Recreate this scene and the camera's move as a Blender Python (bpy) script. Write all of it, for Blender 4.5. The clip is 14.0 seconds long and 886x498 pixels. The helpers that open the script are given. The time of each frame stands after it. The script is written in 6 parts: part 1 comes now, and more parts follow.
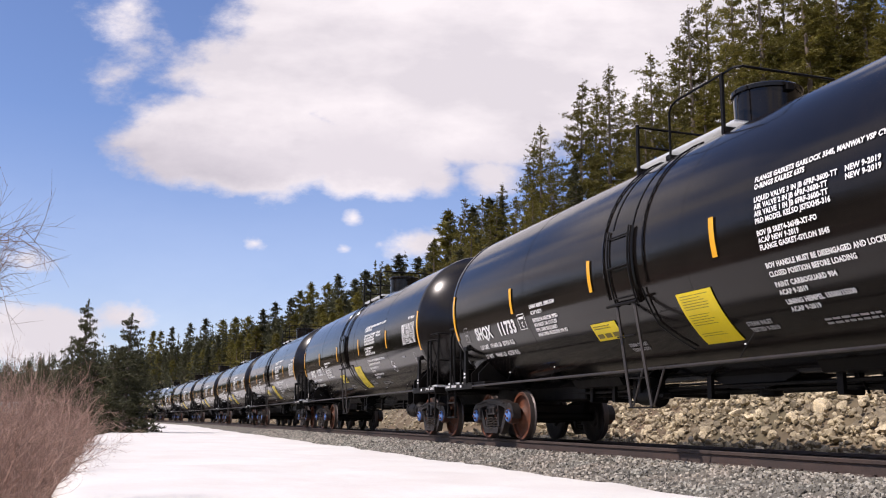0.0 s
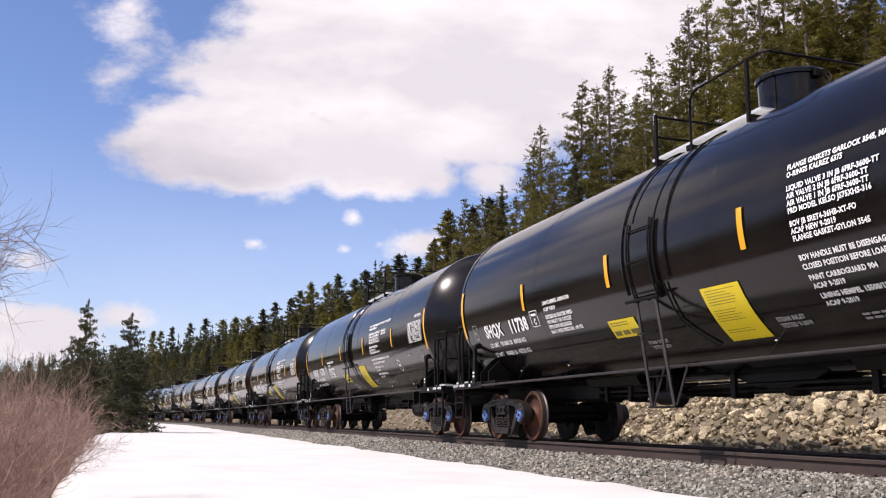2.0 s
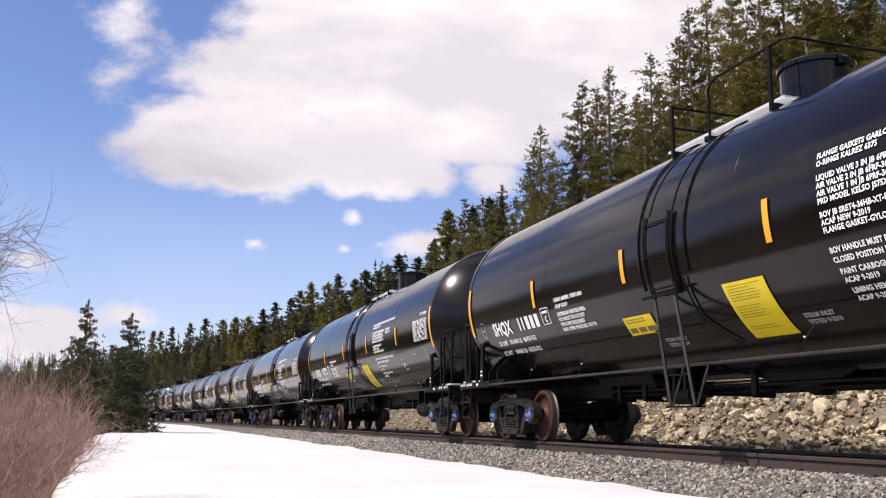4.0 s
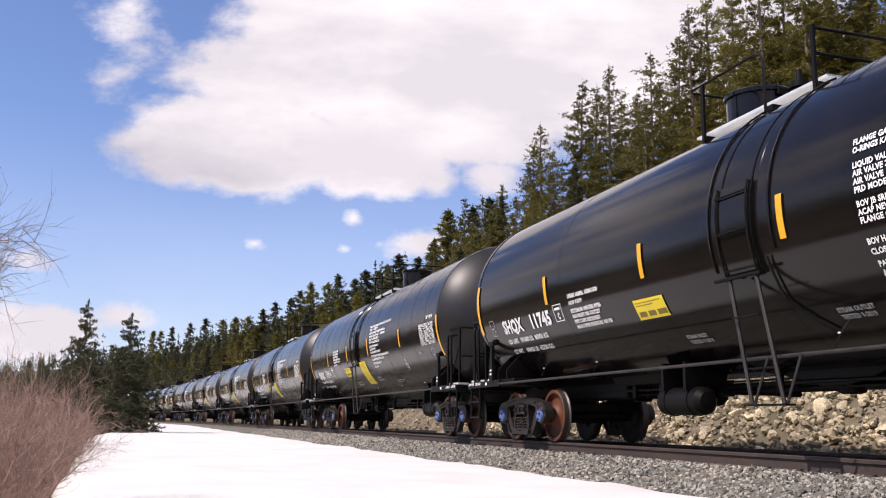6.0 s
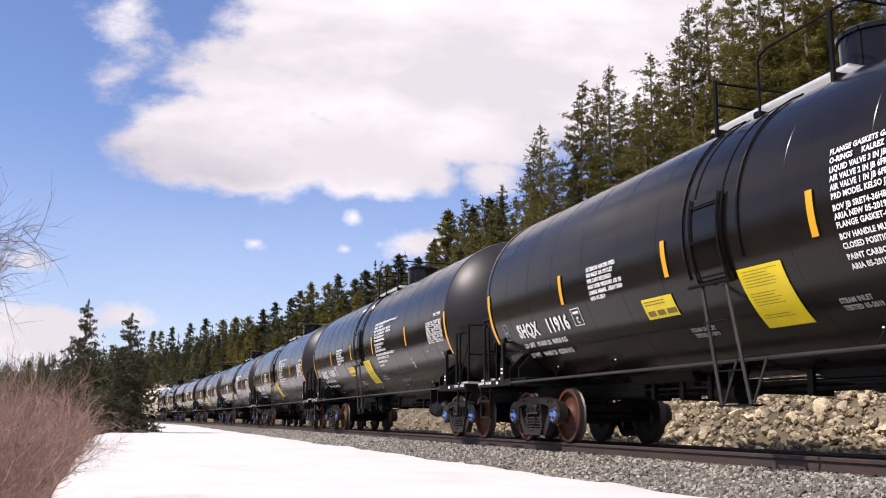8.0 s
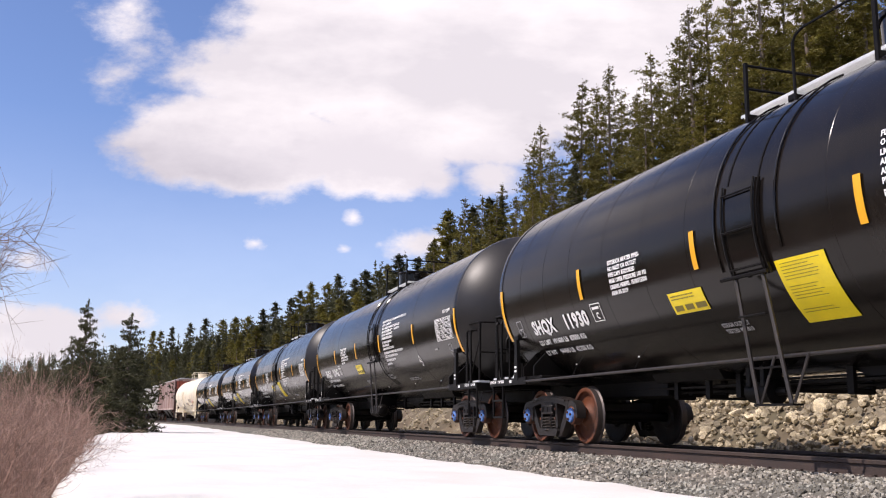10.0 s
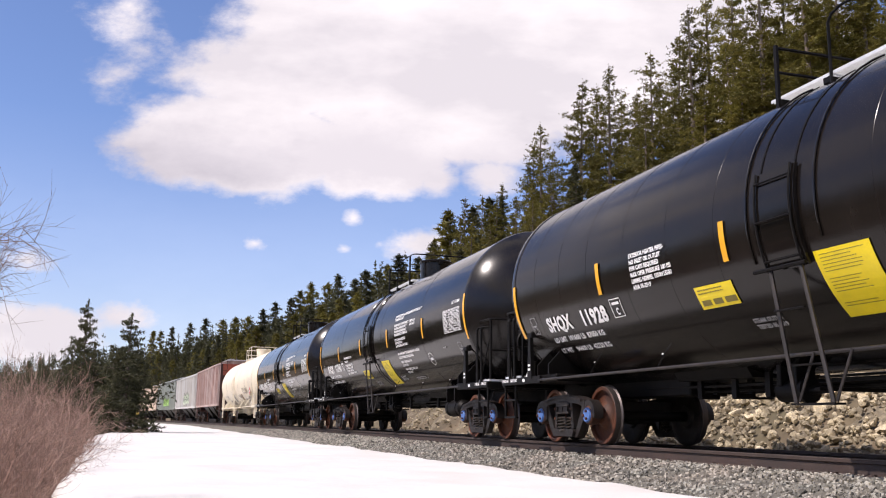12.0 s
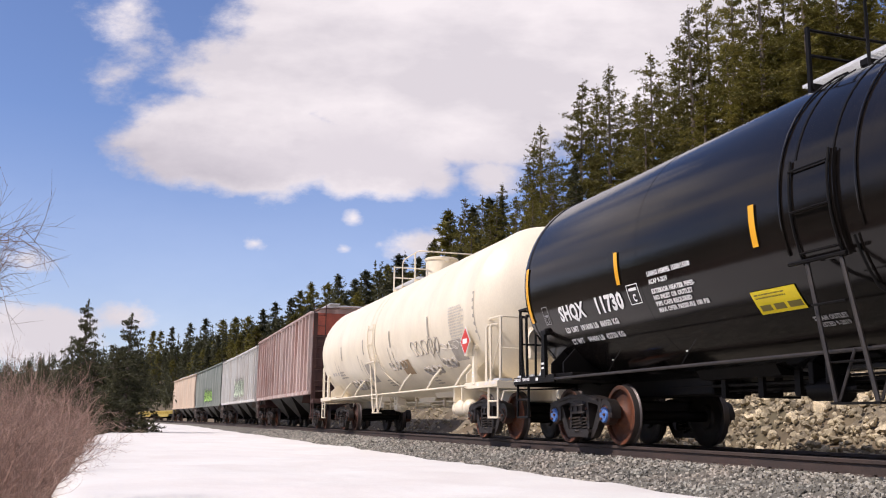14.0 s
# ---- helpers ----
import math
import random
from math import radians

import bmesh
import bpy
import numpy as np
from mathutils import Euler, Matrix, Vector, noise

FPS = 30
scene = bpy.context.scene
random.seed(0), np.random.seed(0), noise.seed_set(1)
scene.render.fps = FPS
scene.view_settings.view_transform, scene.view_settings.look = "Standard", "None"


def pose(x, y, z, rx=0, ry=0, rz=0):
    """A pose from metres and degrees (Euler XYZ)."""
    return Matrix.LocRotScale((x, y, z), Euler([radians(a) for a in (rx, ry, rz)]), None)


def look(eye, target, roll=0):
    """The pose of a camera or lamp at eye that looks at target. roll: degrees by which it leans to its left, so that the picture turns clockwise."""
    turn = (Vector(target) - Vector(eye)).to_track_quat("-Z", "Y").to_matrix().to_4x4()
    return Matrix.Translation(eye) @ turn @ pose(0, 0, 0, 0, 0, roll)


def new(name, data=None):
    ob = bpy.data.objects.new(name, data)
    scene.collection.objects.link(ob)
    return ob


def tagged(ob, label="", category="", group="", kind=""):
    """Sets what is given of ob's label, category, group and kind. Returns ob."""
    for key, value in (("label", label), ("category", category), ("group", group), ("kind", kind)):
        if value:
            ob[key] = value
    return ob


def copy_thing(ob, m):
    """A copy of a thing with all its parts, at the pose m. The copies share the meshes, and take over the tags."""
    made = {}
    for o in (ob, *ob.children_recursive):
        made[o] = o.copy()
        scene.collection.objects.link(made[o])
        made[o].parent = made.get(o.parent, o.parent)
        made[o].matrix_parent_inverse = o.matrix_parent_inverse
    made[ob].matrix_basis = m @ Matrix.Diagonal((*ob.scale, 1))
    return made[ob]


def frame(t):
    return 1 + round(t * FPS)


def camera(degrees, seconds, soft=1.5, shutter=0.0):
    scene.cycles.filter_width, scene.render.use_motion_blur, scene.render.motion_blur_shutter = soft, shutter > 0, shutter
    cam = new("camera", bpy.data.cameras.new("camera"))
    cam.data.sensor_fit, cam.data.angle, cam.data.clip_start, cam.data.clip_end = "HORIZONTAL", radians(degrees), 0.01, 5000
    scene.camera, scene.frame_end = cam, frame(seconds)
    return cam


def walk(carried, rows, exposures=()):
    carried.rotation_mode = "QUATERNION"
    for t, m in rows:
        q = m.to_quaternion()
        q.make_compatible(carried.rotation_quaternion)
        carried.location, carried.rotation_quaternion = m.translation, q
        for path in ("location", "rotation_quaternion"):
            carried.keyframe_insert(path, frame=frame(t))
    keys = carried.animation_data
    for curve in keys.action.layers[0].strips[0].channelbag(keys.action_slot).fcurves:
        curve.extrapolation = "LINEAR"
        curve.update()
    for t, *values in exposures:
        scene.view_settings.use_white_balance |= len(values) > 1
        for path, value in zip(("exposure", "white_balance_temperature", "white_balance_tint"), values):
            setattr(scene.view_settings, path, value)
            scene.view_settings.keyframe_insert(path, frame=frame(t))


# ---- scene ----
# World: the rails' tops are z = 0, the track runs along x (the train goes towards +x), the camera stands south of it.
TRACK_Y, CAM_H = 7.90, 0.316
PITCH = 18.15          # from car to car
BEND = 5.7e-4          # the track bends south beyond x = -48

cam = camera(50.75, 14.0, soft=1.1)
YAW, TILT, LEAN = radians(72.046), radians(10.50), 0.80
EYE = Vector((0, 0, CAM_H))
AHEAD = Vector((-math.sin(YAW) * math.cos(TILT), math.cos(YAW) * math.cos(TILT), math.sin(TILT)))
walk(cam, [(0.0, look(EYE, EYE + AHEAD, LEAN)), (14.0, look(EYE, EYE + AHEAD, LEAN))],
     exposures=[(0.0, -0.01, 6640, 20.0), (0.6, 0.07, 6640, 20.0), (13.2, 0.09, 6640, 20.0), (14.0, -0.10, 6640, 20.0)])

# ---------------------------------------------------------------- light
SUN_DIR = Vector((0.10, -0.66, 0.80)).normalized()
sun = new("sun", bpy.data.lights.new("sun", "SUN"))
sun.data.energy, sun.data.angle, sun.data.color = 4.3, radians(0.5), (1.0, 0.95, 0.87)
sun.matrix_world = look(SUN_DIR * 100, (0, 0, 0))


def sky_world():
    """A clear spring sky with a bank of fair-weather cumulus in the west."""
    w = bpy.data.worlds.new("sky")
    scene.world = w
    w.use_nodes = True
    t = w.node_tree
    t.nodes.clear()

    def node(kind, **kw):
        n = t.nodes.new(kind)
        for k, v in kw.items():
            n.inputs[int(k[1:])].default_value = v
        return n

    def math_(op, a, b=0.0, c=None, clamp=False):
        n = t.nodes.new("ShaderNodeMath")
        n.operation, n.use_clamp = op, clamp
        for i, v in enumerate((a, b, c)):
            if v is None:
                continue
            if isinstance(v, (int, float)):
                n.inputs[i].default_value = v
            else:
                t.links.new(v, n.inputs[i])
        return n.outputs[0]

    sky = t.nodes.new("ShaderNodeTexSky")
    sky.sky_type, sky.sun_disc = "NISHITA", False
    sky.sun_elevation, sky.sun_rotation = math.asin(SUN_DIR.z), math.atan2(SUN_DIR.x, SUN_DIR.y)
    sky.air_density, sky.dust_density, sky.ozone_density = 1.0, 0.3, 5.0
    co = t.nodes.new("ShaderNodeTexCoord").outputs["Generated"]
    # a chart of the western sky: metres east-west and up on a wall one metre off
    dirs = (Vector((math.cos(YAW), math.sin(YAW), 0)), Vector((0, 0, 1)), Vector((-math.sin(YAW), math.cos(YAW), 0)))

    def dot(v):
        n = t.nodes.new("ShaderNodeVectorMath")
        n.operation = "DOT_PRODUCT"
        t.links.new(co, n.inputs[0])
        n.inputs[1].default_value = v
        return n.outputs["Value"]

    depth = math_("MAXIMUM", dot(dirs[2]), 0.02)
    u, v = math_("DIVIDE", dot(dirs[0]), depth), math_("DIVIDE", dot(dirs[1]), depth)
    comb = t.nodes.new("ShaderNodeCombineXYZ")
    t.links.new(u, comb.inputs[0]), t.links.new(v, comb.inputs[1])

    def fbm(scale, detail, rough, src, off=0.0, stretch=1.0):
        m = t.nodes.new("ShaderNodeMapping")
        m.inputs["Location"].default_value = (off, off * 0.7, off * 1.3)
        m.inputs["Scale"].default_value = (1.0, stretch, 1.0)
        t.links.new(src, m.inputs[0])
        n = t.nodes.new("ShaderNodeTexNoise")
        n.inputs["Scale"].default_value, n.inputs["Detail"].default_value, n.inputs["Roughness"].default_value = scale, detail, rough
        t.links.new(m.outputs[0], n.inputs["Vector"])
        return n.outputs["Fac"]

    warp = math_("MULTIPLY_ADD", fbm(7.0, 8, 0.62, comb.outputs[0], 3.1, 1.5), 2.0, -1.0)
    warp2 = math_("MULTIPLY_ADD", fbm(26.0, 5, 0.6, comb.outputs[0], 7.7, 1.6), 2.0, -1.0)
    total = None
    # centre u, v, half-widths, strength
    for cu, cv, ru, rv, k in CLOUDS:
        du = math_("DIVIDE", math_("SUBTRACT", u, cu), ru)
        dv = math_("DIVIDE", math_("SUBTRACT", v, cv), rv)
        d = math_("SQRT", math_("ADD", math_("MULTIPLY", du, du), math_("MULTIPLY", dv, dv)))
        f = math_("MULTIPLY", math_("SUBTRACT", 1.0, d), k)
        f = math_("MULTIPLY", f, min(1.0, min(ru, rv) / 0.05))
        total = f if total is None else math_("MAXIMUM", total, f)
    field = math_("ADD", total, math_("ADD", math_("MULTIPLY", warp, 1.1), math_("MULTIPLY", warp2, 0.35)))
    # scattered clouds over the rest of the sky
    high = fbm(2.2, 7, 0.6, co, 1.3)
    rest = math_("MULTIPLY", math_("SUBTRACT", high, 0.455), 7.0, clamp=True)
    behind = math_("LESS_THAN", dot(dirs[2]), 0.25)
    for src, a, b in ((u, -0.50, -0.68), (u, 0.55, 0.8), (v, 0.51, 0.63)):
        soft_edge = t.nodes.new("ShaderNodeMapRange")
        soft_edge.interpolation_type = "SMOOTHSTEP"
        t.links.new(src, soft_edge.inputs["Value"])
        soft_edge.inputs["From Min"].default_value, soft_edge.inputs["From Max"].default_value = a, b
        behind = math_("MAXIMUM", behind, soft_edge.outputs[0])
    cover = t.nodes.new("ShaderNodeMapRange")
    cover.interpolation_type = "SMOOTHSTEP"
    t.links.new(field, cover.inputs["Value"])
    cover.inputs["From Min"].default_value, cover.inputs["From Max"].default_value = 0.0, 0.75
    up = math_("GREATER_THAN", dot(dirs[1]), 0.0)
    ahead = math_("MULTIPLY", cover.outputs[0], math_("SUBTRACT", 1.0, behind))
    mask = math_("MULTIPLY", math_("ADD", ahead, math_("MULTIPLY", rest, behind), clamp=True), up)
    # haze close to the horizon
    haze = t.nodes.new("ShaderNodeMapRange")
    t.links.new(dot(dirs[1]), haze.inputs["Value"])
    haze.inputs["From Min"].default_value, haze.inputs["From Max"].default_value = 0.0, 0.30
    haze.inputs["To Min"].default_value, haze.inputs["To Max"].default_value = 0.30, 0.0
    mask = math_("MAXIMUM", mask, math_("MULTIPLY", haze.outputs[0], up))
    tone = t.nodes.new("ShaderNodeValToRGB")
    t.links.new(fbm(4.0, 6, 0.55, comb.outputs[0], 5.0, 2.2), tone.inputs[0])
    tone.color_ramp.elements[0].position, tone.color_ramp.elements[0].color = 0.41, (0.74, 0.735, 0.765, 1)
    tone.color_ramp.elements[1].position, tone.color_ramp.elements[1].color = 0.61, (0.95, 0.94, 0.945, 1)
    # the grey undersides of the cumulus
    wavy = math_("MULTIPLY_ADD", warp, 0.05, v)
    under = None
    for a, b in ((0.345, 0.285), (0.238, 0.268)):
        ramp = t.nodes.new("ShaderNodeMapRange")
        ramp.interpolation_type = "SMOOTHSTEP"
        t.links.new(wavy, ramp.inputs["Value"])
        ramp.inputs["From Min"].default_value, ramp.inputs["From Max"].default_value = a, b
        under = ramp.outputs[0] if under is None else math_("MULTIPLY", under, ramp.outputs[0])
    shade = t.nodes.new("ShaderNodeMix")
    shade.data_type, shade.blend_type = "RGBA", "MULTIPLY"
    shade.inputs[7].default_value = (0.80, 0.80, 0.83, 1)
    t.links.new(under, shade.inputs[0]), t.links.new(tone.outputs[0], shade.inputs[6])
    tint = t.nodes.new("ShaderNodeMix")          # mountain air: a deeper, more violet blue
    tint.data_type, tint.blend_type = "RGBA", "MULTIPLY"
    tint.inputs[0].default_value, tint.inputs[7].default_value = 1.0, (1.0, 0.99, 1.09, 1)
    t.links.new(sky.outputs[0], tint.inputs[6])
    bg1, bg2, mix, out = node("ShaderNodeBackground"), node("ShaderNodeBackground"), node("ShaderNodeMixShader"), node("ShaderNodeOutputWorld")
    bg1.inputs[1].default_value, bg2.inputs[1].default_value = SKY_POWER, CLOUD_POWER
    t.links.new(tint.outputs[2], bg1.inputs[0]), t.links.new(shade.outputs[2], bg2.inputs[0])
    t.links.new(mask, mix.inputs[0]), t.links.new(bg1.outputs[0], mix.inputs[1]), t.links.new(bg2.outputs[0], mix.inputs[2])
    t.links.new(mix.outputs[0], out.inputs[0])


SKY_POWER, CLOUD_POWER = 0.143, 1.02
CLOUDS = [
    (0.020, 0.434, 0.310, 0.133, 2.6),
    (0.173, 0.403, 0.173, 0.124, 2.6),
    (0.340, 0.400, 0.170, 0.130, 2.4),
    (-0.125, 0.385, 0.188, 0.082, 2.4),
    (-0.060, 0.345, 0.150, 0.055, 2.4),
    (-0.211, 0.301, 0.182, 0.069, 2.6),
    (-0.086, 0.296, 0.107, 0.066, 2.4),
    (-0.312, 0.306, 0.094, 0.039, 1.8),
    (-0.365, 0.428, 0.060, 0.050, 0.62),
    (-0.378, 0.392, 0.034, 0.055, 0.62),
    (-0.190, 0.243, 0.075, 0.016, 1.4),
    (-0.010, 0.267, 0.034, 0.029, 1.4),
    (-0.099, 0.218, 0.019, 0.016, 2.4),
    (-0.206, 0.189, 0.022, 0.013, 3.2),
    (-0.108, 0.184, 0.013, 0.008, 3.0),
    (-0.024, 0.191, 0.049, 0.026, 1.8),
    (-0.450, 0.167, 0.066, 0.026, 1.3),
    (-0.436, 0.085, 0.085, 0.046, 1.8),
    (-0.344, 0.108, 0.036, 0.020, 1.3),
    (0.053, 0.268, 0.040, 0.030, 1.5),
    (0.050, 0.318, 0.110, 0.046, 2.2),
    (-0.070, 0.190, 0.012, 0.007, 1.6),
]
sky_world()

# ---------------------------------------------------------------- materials


def material(name, base, rough=0.6, metal=0.0, vary=0.15, scale=4.0, fine=40.0, bump=0.0, bump_scale=60.0, second=None, second_amount=0.5, second_scale=2.0,
             coat=0.0, island=0.0, obj=0.0, rough_vary=0.1, stretch=(1, 1, 1), spec=0.5, through_light=0.0):
    """A principled material with variation at two scales, patches of a second colour, and relief."""
    m = bpy.data.materials.new(name)
    m.use_nodes = True
    t = m.node_tree
    b = t.nodes["Principled BSDF"]
    N, L = t.nodes.new, t.links.new
    co = N("ShaderNodeTexCoord").outputs["Object"]
    mp = N("ShaderNodeMapping")
    mp.inputs["Scale"].default_value = stretch
    L(co, mp.inputs[0])

    def noise_(s, det=4, rg=0.6):
        n = N("ShaderNodeTexNoise")
        n.inputs["Scale"].default_value, n.inputs["Detail"].default_value, n.inputs["Roughness"].default_value = s, det, rg
        L(mp.outputs[0], n.inputs["Vector"])
        return n.outputs["Fac"]

    def ranged(v, a, b_, c, d):
        r = N("ShaderNodeMapRange")
        for i, x in enumerate((a, b_, c, d)):
            r.inputs[i + 1].default_value = x
        L(v, r.inputs[0])
        return r.outputs[0]

    def mixed(fac, a, b_, kind="MIX"):
        x = N("ShaderNodeMix")
        x.data_type, x.blend_type = "RGBA", kind
        for i, v in ((0, fac), (6, a), (7, b_)):
            if isinstance(v, (int, float, tuple)):
                x.inputs[i].default_value = v
            else:
                L(v, x.inputs[i])
        return x.outputs[2]

    col = (*base, 1)
    if second is not None:
        col = mixed(ranged(noise_(second_scale, 6, 0.65), 0.5 - 0.12, 0.5 + 0.14, 0, second_amount), col, (*second, 1))
    big, small = noise_(scale), noise_(fine)
    val = N("ShaderNodeMath")
    val.operation = "MULTIPLY"
    L(ranged(big, 0.25, 0.75, 1 - vary, 1 + vary), val.inputs[0])
    L(ranged(small, 0.25, 0.75, 1 - vary * 0.8, 1 + vary * 0.8), val.inputs[1])
    out = val.outputs[0]
    for amount, src in ((island, ("ShaderNodeNewGeometry", "Random Per Island")), (obj, ("ShaderNodeObjectInfo", "Random"))):
        if amount:
            k = N("ShaderNodeMath")
            k.operation = "MULTIPLY"
            L(out, k.inputs[0])
            L(ranged(N(src[0]).outputs[src[1]], 0, 1, 1 - amount, 1 + amount), k.inputs[1])
            out = k.outputs[0]
    hsv = N("ShaderNodeHueSaturation")
    if isinstance(col, tuple):
        hsv.inputs["Color"].default_value = col
    else:
        L(col, hsv.inputs["Color"])
    L(out, hsv.inputs["Value"])
    L(hsv.outputs[0], b.inputs["Base Color"])
    L(ranged(big, 0.2, 0.8, max(0.02, rough - rough_vary), min(1, rough + rough_vary)), b.inputs["Roughness"])
    b.inputs["Metallic"].default_value = metal
    b.inputs["Specular IOR Level"].default_value = spec
    b.inputs["Coat Weight"].default_value = coat
    b.inputs["Coat Roughness"].default_value = 0.06
    if bump:
        bp = N("ShaderNodeBump")
        bp.inputs["Strength"].default_value, bp.inputs["Distance"].default_value = min(1.0, bump), 0.02
        L(noise_(bump_scale, 5, 0.6), bp.inputs["Height"])
        L(bp.outputs[0], b.inputs["Normal"])
    if through_light:
        tr, ms, o = N("ShaderNodeBsdfTranslucent"), N("ShaderNodeMixShader"), t.nodes["Material Output"]
        L(hsv.outputs[0], tr.inputs[0])
        ms.inputs[0].default_value = through_light
        L(b.outputs[0], ms.inputs[1]), L(tr.outputs[0], ms.inputs[2]), L(ms.outputs[0], o.inputs[0])
    return m


GLOSS = material("glossy_black_paint", (0.0055, 0.0045, 0.0040), 0.11, vary=0.25, scale=0.8, fine=12, bump=0.12, bump_scale=0.9, spec=0.28, rough_vary=0.05,
                 second=(0.013, 0.0105, 0.009), second_amount=0.45, second_scale=0.7, stretch=(1, 1, 0.35))
SATIN = material("satin_black_paint", (0.0075, 0.0060, 0.0052), 0.17, vary=0.25, scale=0.8, fine=12, bump=0.09, bump_scale=1.1, spec=0.26, rough_vary=0.08,
                 second=(0.016, 0.0125, 0.0095), second_amount=0.45, second_scale=0.7, stretch=(1, 1, 0.35))
HEAD_PAINT = material("dished_end_paint", (0.006, 0.005, 0.0045), 0.23, vary=0.25, scale=1.2, spec=0.36, rough_vary=0.06, second=(0.014, 0.011, 0.010), second_amount=0.4, second_scale=1.0)
SATIN_HEAD = material("satin_end_paint", (0.008, 0.0066, 0.0058), 0.42, vary=0.25, scale=1.2, spec=0.5, rough_vary=0.06, second=(0.018, 0.0145, 0.012), second_amount=0.4, second_scale=1.0)
# paler than the black steelwork: sunlight on pipes and legs put into the colour
PIPE = material("worn_sunlit_pipe", (0.013, 0.011, 0.0105), 0.5, vary=0.35, scale=6, second=(0.05, 0.038, 0.03), second_amount=0.5, second_scale=4)
STEEL_BLACK = material("black_steelwork", (0.004, 0.0037, 0.0035), 0.5, spec=0.16, vary=0.35, second=(0.008, 0.006, 0.005), second_amount=0.5, second_scale=3, bump=0.1)
CAST = material("grimy_cast_steel", (0.009, 0.0078, 0.0074), 0.55, vary=0.35, second=(0.034, 0.020, 0.014), second_amount=0.5, second_scale=6, bump=0.25, bump_scale=40)
COIL = material("worn_spring_steel", (0.055, 0.046, 0.040), 0.38, 0.3, vary=0.25)
RUST = material("rusty_wheel", (0.125, 0.034, 0.010), 0.65, vary=0.4, scale=3, obj=0.45, second=(0.024, 0.016, 0.013), second_amount=0.95, second_scale=1.6, bump=0.2)
TREAD = material("polished_tread", (0.10, 0.085, 0.08), 0.5, 0.7, vary=0.2)
BLUE = material("blue_bearing_cap", (0.07, 0.20, 0.55), 0.5, vary=0.3, second=(0.10, 0.10, 0.12), second_amount=0.5, second_scale=9)
CREAM = material("cream_paint", (0.87, 0.785, 0.61), 0.42, vary=0.06, scale=0.7, second=(0.55, 0.46, 0.34), second_amount=0.35, second_scale=0.8, stretch=(1, 1, 0.5), bump=0.03, bump_scale=2)
WHITE = material("white_lettering", (0.82, 0.82, 0.80), 0.5, vary=0.06)
GREYED = material("dulled_lettering", (0.34, 0.34, 0.34), 0.6, vary=0.15)
YELLOW = material("yellow_placard", (0.88, 0.68, 0.008), 0.4, vary=0.06)
ORANGE = material("amber_reflector", (0.82, 0.40, 0.02), 0.35, vary=0.08)
INK = material("dark_ink", (0.20, 0.155, 0.03), 0.6, vary=0.1)
GALV = material("galvanised_grating", (0.62, 0.64, 0.65), 0.5, 0.1, vary=0.12)
RAIL = material("rusty_rail", (0.055, 0.035, 0.028), 0.7, vary=0.25, second=(0.045, 0.035, 0.03), second_amount=0.6, second_scale=1.5, bump=0.15)
TIE = material("creosoted_tie", (0.07, 0.055, 0.045), 0.85, vary=0.3, stretch=(6, 1, 6), bump=0.4)
SNOW = material("spring_snow", (0.72, 0.712, 0.675), 0.75, vary=0.05, scale=0.6, bump=0.7, bump_scale=3.0, second=(0.62, 0.57, 0.53), second_amount=0.5, second_scale=0.5)
GRAVEL = material("ballast_stone", (0.25, 0.245, 0.21), 0.8, vary=0.15, scale=8, island=0.75, second=(0.33, 0.27, 0.22), second_amount=0.5, second_scale=1.2, bump=0.3)
ROCK = material("limestone_rubble", (0.53, 0.45, 0.30), 0.9, vary=0.4, scale=6, fine=55, island=0.45, obj=0.35, second=(0.27, 0.22, 0.16), second_amount=0.6, second_scale=2.6, bump=0.9, bump_scale=20)
GROUND = material("brown_slope", (0.145, 0.105, 0.068), 0.95, vary=0.3, scale=0.3, fine=3, second=(0.10, 0.09, 0.05), second_amount=0.7, second_scale=0.25, bump=0.5, bump_scale=4)
BARK = material("grey_bark", (0.17, 0.135, 0.11), 0.9, vary=0.35, stretch=(1, 1, 0.2), fine=20, obj=0.3, bump=0.4, bump_scale=15)
NEEDLE = material("pine_needles", (0.142, 0.132, 0.026), 0.65, vary=0.30, scale=0.5, island=0.35, obj=0.30, second=(0.245, 0.195, 0.042), second_amount=0.6, second_scale=0.45, through_light=0.35)
SPRUCE = material("spruce_needles", (0.062, 0.064, 0.027), 0.65, vary=0.25, scale=0.5, island=0.4, obj=0.2, second=(0.10, 0.10, 0.042), second_amount=0.5, second_scale=0.6, through_light=0.2)
TWIG = material("reddish_twigs", (0.265, 0.160, 0.122), 0.8, vary=0.25, island=0.5, second=(0.42, 0.292, 0.232), second_amount=0.7, second_scale=1.2)
PALE_TWIG = material("pale_twigs", (0.24, 0.17, 0.15), 0.8, vary=0.2, island=0.3)
GRIT = material("ballast_grit", (0.13, 0.125, 0.105), 0.9, vary=0.4, scale=9, fine=60, second=(0.22, 0.19, 0.15), second_amount=0.5, second_scale=1.2, bump=0.8, bump_scale=45)
DIRT = material("stony_dirt", (0.24, 0.20, 0.135), 0.95, vary=0.45, scale=3, fine=30, second=(0.10, 0.08, 0.055), second_amount=0.7, second_scale=9, bump=1.0, bump_scale=22)

# ---------------------------------------------------------------- mesh tools


